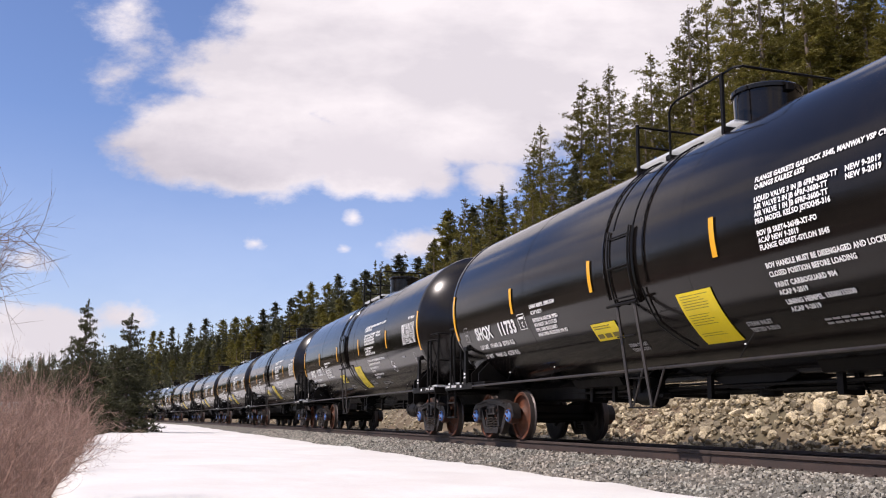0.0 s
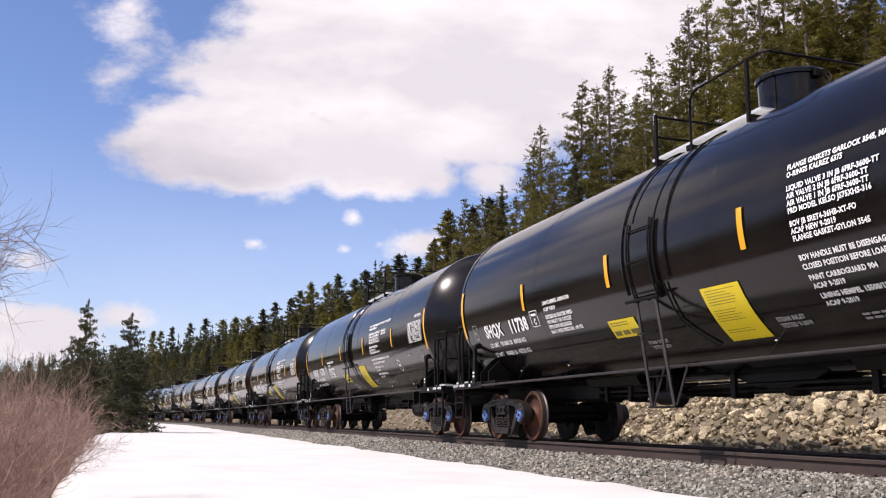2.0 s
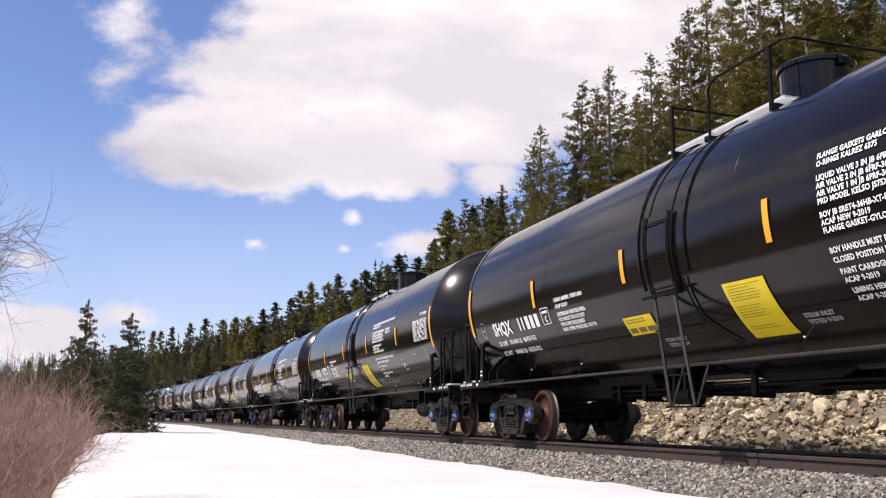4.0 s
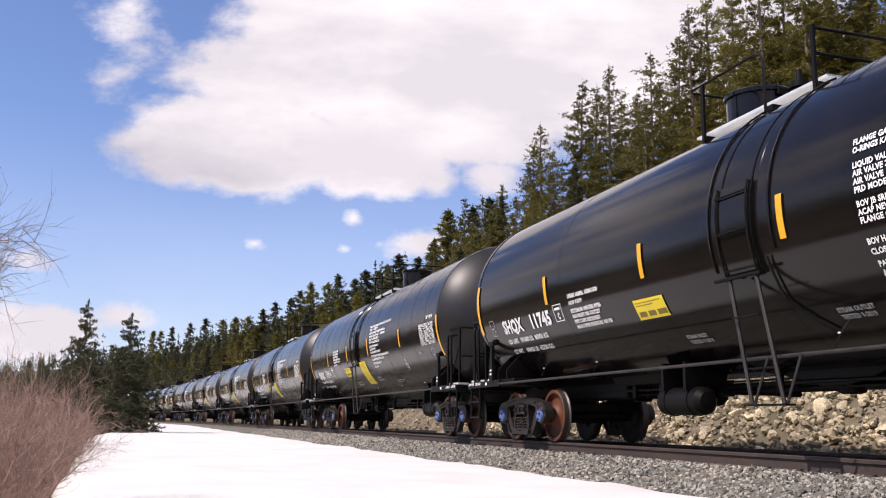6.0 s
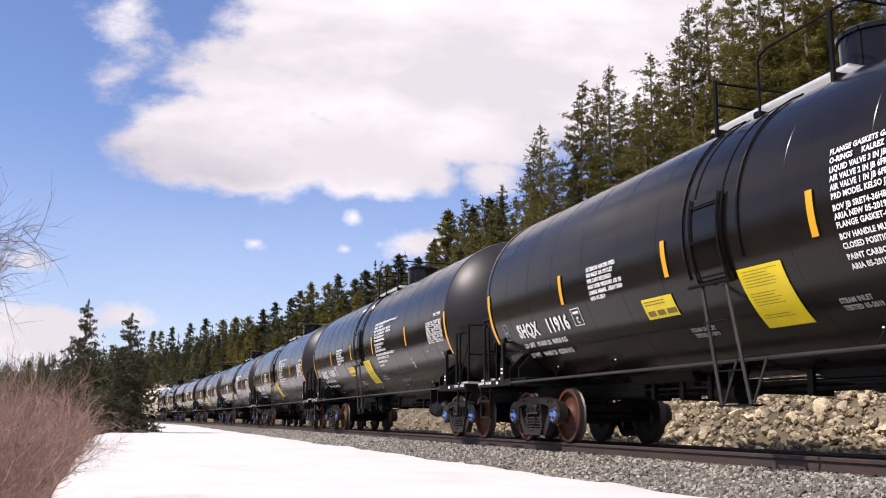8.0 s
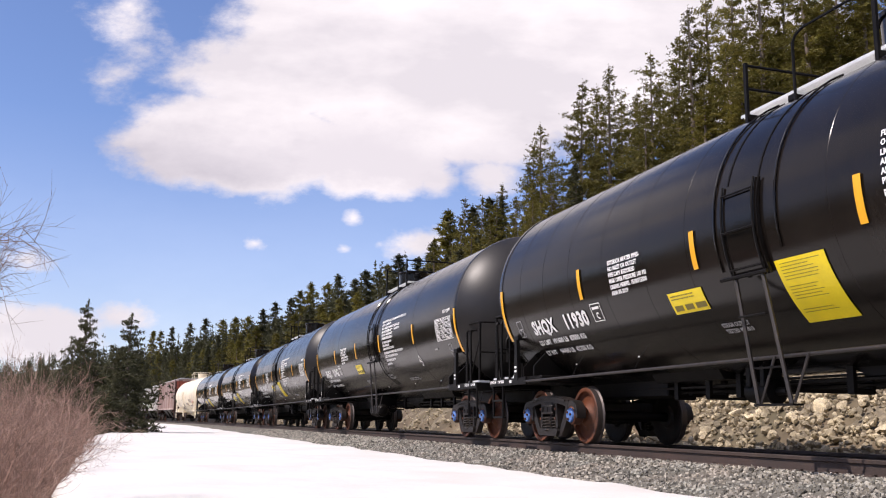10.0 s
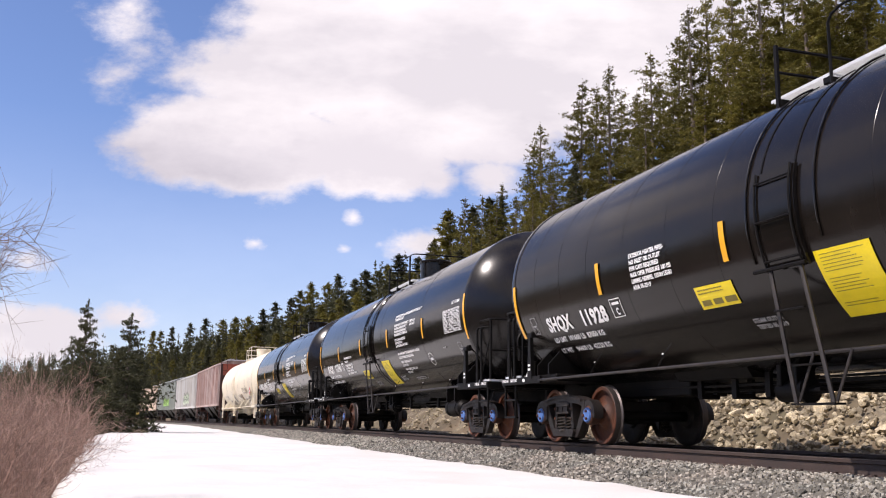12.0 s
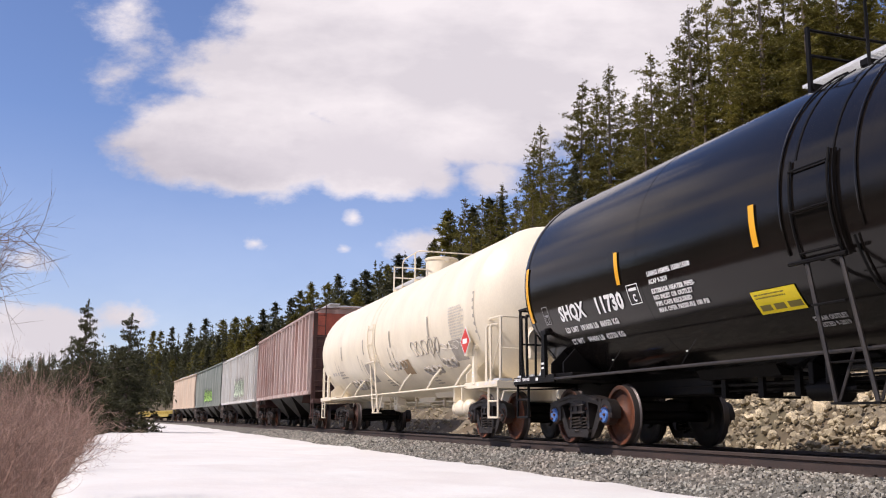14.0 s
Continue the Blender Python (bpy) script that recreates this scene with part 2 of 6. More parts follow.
class Mesh:
    """Collects faces of one part, each with the index of its material."""

    def __init__(self):
        self.v, self.f, self.m = [], [], []

    def add(self, verts, faces, mat=0):
        o = len(self.v)
        self.v += [tuple(p) for p in verts]
        self.f += [tuple(o + i for i in f) for f in faces]
        self.m += [mat] * len(faces)
        return self

    def box(self, x0, x1, y0, y1, z0, z1, mat=0, bevel=0.0):
        b = min(bevel, (x1 - x0) / 3, (y1 - y0) / 3, (z1 - z0) / 3)
        if b <= 0:
            v = [(x, y, z) for x in (x0, x1) for y in (y0, y1) for z in (z0, z1)]
            return self.add(v, [(0, 1, 3, 2), (4, 6, 7, 5), (0, 4, 5, 1), (2, 3, 7, 6), (0, 2, 6, 4), (1, 5, 7, 3)], mat)
        bm = bmesh.new()
        bmesh.ops.create_cube(bm, size=1)
        for q in bm.verts:
            q.co = ((x0 + x1) / 2 + q.co.x * (x1 - x0), (y0 + y1) / 2 + q.co.y * (y1 - y0), (z0 + z1) / 2 + q.co.z * (z1 - z0))
        bmesh.ops.bevel(bm, geom=bm.edges, offset=b, segments=1, affect="EDGES")
        bm.verts.index_update()
        self.add([q.co[:] for q in bm.verts], [[q.index for q in f.verts] for f in bm.faces], mat)
        bm.free()
        return self

    def tube(self, pts, r, n=6, mat=0, caps=True, r_end=None):
        pts = [Vector(p) for p in pts]
        rings = []
        side = None
        for i, p in enumerate(pts):
            d = (pts[min(i + 1, len(pts) - 1)] - pts[max(i - 1, 0)]).normalized()
            if side is None:
                side = d.orthogonal().normalized()
            side = (side - d * side.dot(d)).normalized()
            up = d.cross(side)
            rr = r if r_end is None else r + (r_end - r) * i / (len(pts) - 1)
            rings.append([p + (side * math.cos(a) + up * math.sin(a)) * rr for a in (math.tau * k / n for k in range(n))])
        v = [q for ring in rings for q in ring]
        f = [(i * n + k, i * n + (k + 1) % n, (i + 1) * n + (k + 1) % n, (i + 1) * n + k) for i in range(len(pts) - 1) for k in range(n)]
        if caps:
            f += [tuple(reversed(range(n))), tuple((len(pts) - 1) * n + k for k in range(n))]
        return self.add(v, f, mat)

    def lathe(self, profile, n, axis, origin=(0, 0, 0), mats=None, sweep=(0.0, math.tau)):
        """profile: (along, radius) pairs, turned about the axis 'x', 'y' or 'z'."""
        full = abs(sweep[1] - sweep[0] - math.tau) < 1e-6
        cnt = n if full else n + 1
        o = Vector(origin)
        v = []
        for a, r in profile:
            for k in range(cnt):
                t = sweep[0] + (sweep[1] - sweep[0]) * k / n
                c, s = r * math.cos(t), r * math.sin(t)
                v.append(o + Vector({"x": (a, c, s), "y": (s, a, c), "z": (c, s, a)}[axis]))
        base = len(self.v)
        self.v += [tuple(p) for p in v]
        for i in range(len(profile) - 1):
            for k in range(n):
                k2 = (k + 1) % cnt
                self.f.append((base + i * cnt + k, base + i * cnt + k2, base + (i + 1) * cnt + k2, base + (i + 1) * cnt + k))
                self.m.append(mats[i] if mats else 0)
        return self

    def prism(self, poly, y0, y1, mat=0, plane="xz"):
        """A polygon in the xz (or yz, or xy) plane with thickness along the third axis; concave outlines are fine."""
        n = len(poly)

        def put(a, b, c):
            return {"xz": (a, c, b), "yz": (c, a, b), "xy": (a, b, c)}[plane]
        v = [put(a, b, y0) for a, b in poly] + [put(a, b, y1) for a, b in poly]
        f = [tuple(range(n)), tuple(reversed(range(n, 2 * n)))] + [(i, (i + 1) % n, n + (i + 1) % n, n + i) for i in range(n)]
        return self.add(v, f, mat)

    def data(self, name, mats, smooth=None):
        me = bpy.data.meshes.new(name)
        me.from_pydata(self.v, [], self.f)
        for m in mats if isinstance(mats, (list, tuple)) else [mats]:
            me.materials.append(m)
        me.polygons.foreach_set("material_index", self.m)
        bm = bmesh.new()
        bm.from_mesh(me)
        bmesh.ops.recalc_face_normals(bm, faces=bm.faces)
        bm.to_mesh(me)
        bm.free()
        if smooth is not None:
            me.shade_smooth()
            me.set_sharp_from_angle(angle=radians(smooth))
        return me


def part(name, mesh, mats, parent, label="", smooth=35, at=None):
    """Links a mesh as one part under a thing or a part."""
    me = mesh if isinstance(mesh, bpy.types.Mesh) else mesh.data(name, mats, smooth)
    ob = new(name, me)
    ob.parent = parent
    if at is not None:
        ob.matrix_basis = at
    return tagged(ob, label)


def numpy_mesh(name, verts, tris, mat, smooth=False):
    me = bpy.data.meshes.new(name)
    me.vertices.add(len(verts))
    me.vertices.foreach_set("co", np.ascontiguousarray(verts, dtype=np.float32).ravel())
    k = tris.shape[1]
    me.loops.add(tris.size)
    me.loops.foreach_set("vertex_index", tris.astype(np.int32).ravel())
    me.polygons.add(len(tris))
    me.polygons.foreach_set("loop_start", np.arange(0, tris.size, k, dtype=np.int32))
    me.polygons.foreach_set("loop_total", np.full(len(tris), k, dtype=np.int32))
    me.materials.append(mat)
    me.update(calc_edges=True)
    if smooth:
        me.shade_smooth()
    else:
        me.shade_flat()
    return me


def scattered(shape_v, shape_f, places, sizes, rng, squash=(0.6, 1.0)):
    """Many turned and squashed copies of a small shape, as one array of vertices and one of faces."""
    n, k = len(places), len(shape_v)
    q = rng.normal(size=(n, 4))
    q /= np.linalg.norm(q, axis=1)[:, None]
    w, x, y, z = q.T
    rot = np.stack([1 - 2 * (y * y + z * z), 2 * (x * y - w * z), 2 * (x * z + w * y), 2 * (x * y + w * z), 1 - 2 * (x * x + z * z), 2 * (y * z - w * x),
                    2 * (x * z - w * y), 2 * (y * z + w * x), 1 - 2 * (x * x + y * y)], 1).reshape(n, 3, 3)
    sc = rng.uniform(squash[0], squash[1], size=(n, 1, 3)) * np.asarray(sizes)[:, None, None]
    local = shape_v[None] * sc
    if k > 6:
        local = local * rng.uniform(0.78, 1.12, size=(n, k, 1))
    v = np.einsum("nij,nkj->nki", rot, local) + np.asarray(places)[:, None]
    f = (shape_f[None] + (np.arange(n) * k)[:, None, None]).reshape(-1, shape_f.shape[1])
    return v.reshape(-1, 3), f


def ico(level):
    bm = bmesh.new()
    bmesh.ops.create_icosphere(bm, subdivisions=level, radius=1)
    v = np.array([q.co[:] for q in bm.verts])
    f = np.array([[q.index for q in p.verts] for p in bm.faces])
    bm.free()
    return v, f


ICO1 = ico(1)
OCTA = (np.array([(1, 0, 0), (-1, 0, 0), (0, 1, 0), (0, -1, 0), (0, 0, 1), (0, 0, -1)], float),
        np.array([(0, 2, 4), (2, 1, 4), (1, 3, 4), (3, 0, 4), (2, 0, 5), (1, 2, 5), (3, 1, 5), (0, 3, 5)]))

# ---------------------------------------------------------------- the ground


def track_y(x):
    d = np.minimum(np.asarray(x, float) + 48, 0)
    c = np.maximum(d, -300)
    return TRACK_Y - BEND * c ** 2 + 600 * BEND * (d - c)


def rough(x, y, s, seed=0):
    """Smooth pseudo-random relief, between about -1 and 1."""
    x, y = np.asarray(x, float) / s + seed * 7.3, np.asarray(y, float) / s - seed * 3.1
    return (np.sin(x * 1.7 + 1.3 * np.sin(y * 1.1)) + np.sin(y * 2.1 + 1.7 * np.sin(x * 0.9 + 2)) + 0.5 * np.sin(3.7 * x + 2.9 * y) + 0.5 * np.sin(4.3 * y - 3.1 * x + 1)) / 3


BED = [(-260, 26), (-120, 12), (-60, 3), (-34, -1.2), (-20, -1.9), (-13, -1.7), (-9.6, -0.9), (-8.3, -0.55), (-3.3, -0.52), (-2.6, -0.46), (-1.5, -0.24), (-1.3, -0.21), (1.3, -0.21),
       (1.6, -0.26), (3.0, -0.5), (3.9, -0.4), (5.4, 0.75), (7.2, 1.55), (9.0, 2.3), (24.0, 15.5), (30, 18), (60, 28), (140, 46), (280, 70)]


def ground_z(x, w):
    z = np.interp(w, [a for a, _ in BED], [b for _, b in BED])
    slope = np.interp(x, [-800, -500, -420, -330, -250, -120, -60, -30], [0.80, 0.42, 0.36, 0.46, 0.58, 0.62, 0.95, 1.18])
    z = np.where(np.asarray(w) > 9, 2.3 + (z - 2.3) * slope, z)
    z = z - np.clip((np.asarray(w) - 22.4) * 0.9, 0, 3.5) * np.clip((np.asarray(x) + 43) / 6, 0, 1)      # brow of the cutting
    wild = np.clip((np.abs(w) - 8) / 10, 0, 1)
    return z + wild * (0.5 * rough(x, w, 9, 1) + 1.6 * rough(x, w, 37, 2) * np.clip((np.abs(w) - 18) / 30, 0, 1))


def grid_mesh(name, xs, ws, zfun, mat, smooth=True):
    X, W = np.meshgrid(xs, ws, indexing="ij")
    V = np.stack([X, track_y(X) + W, zfun(X, W)], -1).reshape(-1, 3)
    a, b = len(xs), len(ws)
    i = np.arange((a - 1) * b).reshape(a - 1, b)[:, :-1].ravel()
    F = np.stack([i, i + b, i + b + 1, i + 1], 1)
    return numpy_mesh(name, V, F, mat, smooth)


def build_ground():
    xs = np.concatenate([np.linspace(-1500, -420, 55)[:-1], np.linspace(-420, -90, 67)[:-1], np.linspace(-90, 40, 105)[:-1], np.linspace(40, 500, 40)])
    ws = np.concatenate([np.linspace(-900, -260, 9)[:-1], np.linspace(-260, -40, 23)[:-1], np.linspace(-40, -10, 31)[:-1], np.linspace(-10, 12, 68)[:-1], np.linspace(12, 60, 49)[:-1],
                         np.linspace(60, 280, 23)[:-1], np.linspace(280, 900, 9)])
    tagged(new("ground", grid_mesh("ground", xs, ws, ground_z, GROUND)), "brown forest slope and trackside earth rising behind the railway", "ground", kind="structure")


def build_ballast():
    rng = np.random.default_rng(4)
    xs, ws = np.linspace(-420, 60, 481), np.linspace(-3.4, 3.2, 34)
    bed = tagged(new("ballast_bed", grid_mesh("ballast_bed", xs, ws, lambda x, w: ground_z(x, w) + 0.03 + 0.012 * rough(x, w, 0.21, 3), GRIT)),
                 "grey crushed-stone ballast bed under the track", "ballast", kind="structure")
    # loose stones, thickest close by
    n = 27000
    x = -3.5 - 46 * rng.random(n) ** 1.7
    w = rng.uniform(-3.0, -0.6, n)
    far = rng.random(n) < 0.16
    w[far] = rng.uniform(0.9, 3.4, far.sum())
    size = rng.uniform(0.016, 0.042, n) * np.where(x < -25, 1.5, 1.0)
    P = np.stack([x, track_y(x) + w, ground_z(x, w) + 0.035 + 0.012 * rough(x, w, 0.21, 3)], 1)
    v, f = scattered(*OCTA, P, size, rng, (0.55, 1.1))
    tagged(new("ballast_stones", numpy_mesh("ballast_stones", v, f, GRAVEL)), "loose grey crushed ballast stones beside the rails", "gravel", kind="stuff")


def build_rails():
    # head, web and foot of a heavy rail, 186 mm high
    prof = [(-0.076, -0.186), (0.076, -0.186), (0.076, -0.174), (0.012, -0.150), (0.009, -0.05), (0.036, -0.040), (0.037, -0.008), (0.030, 0.0), (-0.030, 0.0), (-0.037, -0.008), (-0.036, -0.040), (-0.009, -0.05), (-0.012, -0.150), (-0.076, -0.174)]
    xs = np.concatenate([np.linspace(-420, -40, 96)[:-1], np.linspace(-40, 60, 21)])
    for off in (-0.755, 0.755):
        V, F, M = [], [], []
        n = len(prof)
        for x in xs:
            V += [(x, float(track_y(x)) + off + a, b) for a, b in prof]
        for i in range(len(xs) - 1):
            for k in range(n):
                F.append((i * n + k, i * n + (k + 1) % n, (i + 1) * n + (k + 1) % n, (i + 1) * n + k))
                M.append(1 if k == 7 else 0)
        r = Mesh()
        r.add(V, F)
        r.m = M
        rail = tagged(new("rail", r.data("rail", [RAIL, TREAD], 30)), "brown rusty steel rail with a polished running head", "rail", "rails of the track")
        if off < 0:
            for k in range(34):    # spikes, clips and a joint along the near rail
                x = -5 - 0.55 * k
                c = Mesh().box(x - 0.10, x + 0.10, -0.11 + off, -0.05 + off, -0.19, -0.165, 0, 0.008).box(x - 0.015, x + 0.015, -0.10 + off, -0.06 + off, -0.165, -0.14)
                c.v = [(a, b + float(track_y(a)), z) for a, b, z in c.v]
                part("tie_plate", c, RAIL, rail)
    tie = Mesh().box(-0.115, 0.115, -1.3, 1.3, -0.36, -0.188, 0, 0.012).data("tie", TIE)
    for k in range(130):
        x = 3 - 0.55 * k
        tagged(new("railway_tie", tie), "dark creosoted wooden tie bedded in ballast", "tie", "ties of the track").matrix_basis = pose(x, float(track_y(x)), 0)


def chipped(rng, cuts=9, depth=(0.35, 0.75)):
    """A broken stone: a ball with flat faces knocked off."""
    v, f = ico(2)
    q = v * rng.uniform(0.9, 1.1, size=(len(v), 1))
    for _ in range(cuts):
        d = rng.normal(size=3)
        d /= np.linalg.norm(d)
        s = q @ d
        q = q - np.outer(np.maximum(s - rng.uniform(*depth), 0), d)
    return q * rng.uniform(0.65, 1.15, size=3), f


def build_rubble():
    """The bank of broken limestone along the far side of the track."""
    rng = np.random.default_rng(9)
    shapes = [chipped(rng) for _ in range(8)]
    meshes = [numpy_mesh("rock", q, f, ROCK) for q, f in shapes]
    bank = tagged(new("rubble_bank"), "bank of pale broken limestone rubble along the track", "rubble", kind="structure")
    core = grid_mesh("rubble_core", np.linspace(-120, 12, 397), np.linspace(3.2, 9.5, 40), lambda x, w: ground_z(x, w) - 0.01 + 0.06 * rough(x, w, 0.5, 5), DIRT)
    part("rubble_core", core, None, bank)
    for k in range(300):
        x = -7 - 24 * rng.random()
        w = rng.uniform(3.3, 6.6)
        s = 0.06 + 0.15 * rng.random() ** 3
        r = part("rock", meshes[k % 8], None, bank)
        r.matrix_basis = Matrix.Translation((x, float(track_y(x)) + w, float(ground_z(x, w)) + 0.06 + 0.10 * rng.random())) @ Euler(tuple(rng.uniform(0, 6.3, 3))).to_matrix().to_4x4() @ Matrix.Scale(s, 4)
    V, F, o = [], [], 0
    for k in range(8):
        n = 1550
        x = np.concatenate([-5 - 28 * rng.random(n - n // 3), -5 - 100 * rng.random(n // 3)])
        w = 3.1 + 5.6 * rng.random(n) ** 1.2
        P = np.stack([x, track_y(x) + w, ground_z(x, w) + 0.03 + 0.14 * rng.random(n)], 1)
        low = ico(1)
        q = low[0].copy()
        for _ in range(6):
            d = rng.normal(size=3)
            d /= np.linalg.norm(d)
            q = q - np.outer(np.maximum(q @ d - rng.uniform(0.4, 0.75), 0), d)
        v, f = scattered(q, low[1], P, 0.038 + 0.085 * rng.random(n) ** 2, rng, (0.6, 1.3))
        V.append(v), F.append(f + o)
        o += len(v)
    tagged(part("small_rubble", numpy_mesh("small_rubble", np.concatenate(V), np.concatenate(F), ROCK), None, bank), kind="stuff")
    # stones on the cutting above
    n = 1500
    x, w = rng.uniform(-90, 5, n), rng.uniform(9, 30, n)
    P = np.stack([x, track_y(x) + w, ground_z(x, w)], 1)
    v, f = scattered(*ICO1, P, 0.05 + 0.16 * rng.random(n) ** 3, rng, (0.6, 1.1))
    tagged(new("slope_stones", numpy_mesh("slope_stones", v, f, ROCK)), "stones lying on the brown cutting slope", "stones", kind="stuff")


def build_snow():
    rng = np.random.default_rng(2)
    xs = np.concatenate([np.linspace(-150, -45, 71)[:-1], np.linspace(-45, 8, 213)])
    ys = np.linspace(0, 1, 70)
    X, T = np.meshgrid(xs, ys, indexing="ij")
    north = 5.15 + 0.10 * rough(X, X * 0, 2.3, 3) + 0.05 * rough(X, X * 0, 0.5, 1)
    north = np.minimum(north, track_y(X) - 1.75)
    south = -0.70 + 0.08 * rough(X, X * 0, 1.7, 8) - np.clip((-X - 9) / 24, 0, 1) * 0.66 + np.clip((-X - 36) / 60, 0, 1) * 1.3
    Y = south + (north - south) * T
    edge = np.minimum(T, 1 - T) * (north - south)
    dome = 1 - np.exp(-np.maximum(edge, 0) / 0.10)
    Z = -0.56 + dome * (0.27 + 0.028 * rough(X, Y, 1.3, 4) + 0.011 * rough(X, Y, 0.35, 6) + 0.004 * rough(X, Y, 0.12, 9))
    V = np.stack([X, Y, Z], -1).reshape(-1, 3)
    b = len(ys)
    i = np.arange((len(xs) - 1) * b).reshape(len(xs) - 1, b)[:, :-1].ravel()
    me = numpy_mesh("snow_bank", V, np.stack([i, i + b, i + b + 1, i + 1], 1), SNOW, True)
    tagged(new("snow_bank", me), "flat bank of bright spring snow beside the track", "snow", kind="structure")
    # old patches up on the slope
    for k, (x, w, rx, rw) in enumerate([(-26.0, 21.5, 1.5, 0.8), (-20.5, 19.0, 2.6, 0.9), (-29.2, 19.2, 2.2, 0.55), (-33.2, 22.6, 2.2, 0.55), (-30.2, 22.3, 2.2, 0.6), (-27.0, 22.2, 2.2, 0.6), (-24.0, 22.2, 2.2, 0.7), (-17.5, 22.5, 2.5, 1.2), (-33, 25, 1.5, 0.8), (-60, 26, 3, 1)]):
        a = np.linspace(0, math.tau, 22)[:-1]
        P = [(x, w)] + [(x + rx * f * math.cos(t) * (1 + 0.3 * math.sin(3 * t + k)), w + rw * f * math.sin(t) * (1 + 0.3 * math.cos(2 * t + k))) for f in (0.5, 0.85, 1.0) for t in a]
        z = [0.22] + [h for h in (0.20, 0.12, -0.25) for _ in a]
        V = np.array([(p, float(track_y(p)) + q, float(ground_z(p, q)) + h) for (p, q), h in zip(P, z)])
        n = len(a)
        F = [(0, 1 + i, 1 + (i + 1) % n) for i in range(n)]
        for r in (0, 1):
            for i in range(n):
                p0, p1 = 1 + r * n + i, 1 + r * n + (i + 1) % n
                F += [(p0, p0 + n, p1 + n), (p0, p1 + n, p1)]
        tagged(new("snow_patch", numpy_mesh("snow_patch", V, np.array(F), SNOW, True)), "leftover snow patch on the brown slope", "snow", "snow patches")


build_ground()
build_ballast()
build_rails()
build_snow()

# ---------------------------------------------------------------- lettering
TANK_R, TANK_Z = 1.67, 2.62


def flat_text(s, size, wide=0.8, spacing=1.05, bold=0.044):
    """Triangles of a line of lettering, its lower left corner at 0, 0; cap height = size."""
    c = bpy.data.curves.new("line", "FONT")
    c.body, c.size, c.space_character, c.offset, c.resolution_u = s, 1.0, spacing, bold, 2
    ob = bpy.data.objects.new("line", c)
    scene.collection.objects.link(ob)
    dg = bpy.context.evaluated_depsgraph_get()
    me = bpy.data.meshes.new_from_object(ob.evaluated_get(dg))
    bpy.data.objects.remove(ob)
    bpy.data.curves.remove(c)
    bm = bmesh.new()
    bm.from_mesh(me)
    bpy.data.meshes.remove(me)
    k = size / 0.70
    for q in bm.verts:
        q.co = (q.co.x * k * wide, q.co.y * k, 0)
    h = 0.06
    for i in range(1, int(size / h) + 1):
        g = list(bm.verts) + list(bm.edges) + list(bm.faces)
        bmesh.ops.bisect_plane(bm, geom=g, plane_co=(0, i * h, 0), plane_no=(0, 1, 0))
    bm.verts.index_update()
    v, f = [tuple(q.co[:2]) for q in bm.verts], [[q.index for q in p.verts] for p in bm.faces]
    bm.free()
    return v, f


def rect(x0, x1, y0, y1, nx=1, ny=1):
    v = [(x0 + (x1 - x0) * i / nx, y0 + (y1 - y0) * j / ny) for i in range(nx + 1) for j in range(ny + 1)]
    f = [(i * (ny + 1) + j, (i + 1) * (ny + 1) + j, (i + 1) * (ny + 1) + j + 1, i * (ny + 1) + j + 1) for i in range(nx) for j in range(ny)]
    return v, f


def shape2d(*items):
    """Joins flat shapes: (verts, faces, dx, dy)."""
    v, f = [], []
    for a, b, dx, dy in items:
        o = len(v)
        v += [(x + dx, y + dy) for x, y in a]
        f += [[o + i for i in p] for p in b]
    return v, f


def wrapped(shape, x, angle, lift=0.012, radius=None):
    """A flat shape laid on the tank's near flank: x along the car, its baseline at that angle above the middle."""
    R = (radius or TANK_R) + lift
    m = Mesh()
    m.add([(x + a, -R * math.cos(radians(angle) + b / R), TANK_Z + R * math.sin(radians(angle) + b / R)) for a, b in shape[0]], shape[1])
    return m


def on_head(shape, y, z, lift=0.006):
    m = Mesh()
    m.add([(head_x(math.hypot(y + a, z + b - TANK_Z)) + lift, y + a, z + b) for a, b in shape[0]], shape[1])
    return m


def lines(rows, size, lead, wide=0.8, bold=0.044):
    """Lines of lettering under one another; the first one's top is at 0."""
    return shape2d(*[(*flat_text(s, size, wide, bold=bold), 0, -size - i * lead) for i, s in enumerate(rows) if s])


def bars(widths, size, lead):
    return shape2d(*[(*rect(a, b, -size, 0), 0, -i * lead) for i, row in enumerate(widths) for a, b in row])


def word_bars(rng, width, size, lead, rows):
    out = []
    for _ in range(rows):
        x, row = 0.0, []
        end = width * rng.uniform(0.65, 1)
        while x < end:
            w = size * rng.uniform(1.5, 4)
            row.append((x, min(x + w, end)))
            x += w + size * 0.7
        out.append(row)
    return bars(out, size, lead)


# ---------------------------------------------------------------- tank cars
HALF, HEAD = 7.84, 0.80       # half the length of the barrel; depth of a dished end


def head_x(r):
    """The dished end: part of an ellipsoid that meets the jacket's edge at an angle."""
    edge = math.sqrt(1 - 1 / 1.09 ** 2)
    return HALF + HEAD * (math.sqrt(1 - (min(1.0, r / TANK_R) / 1.09) ** 2) - edge) / (1 - edge)


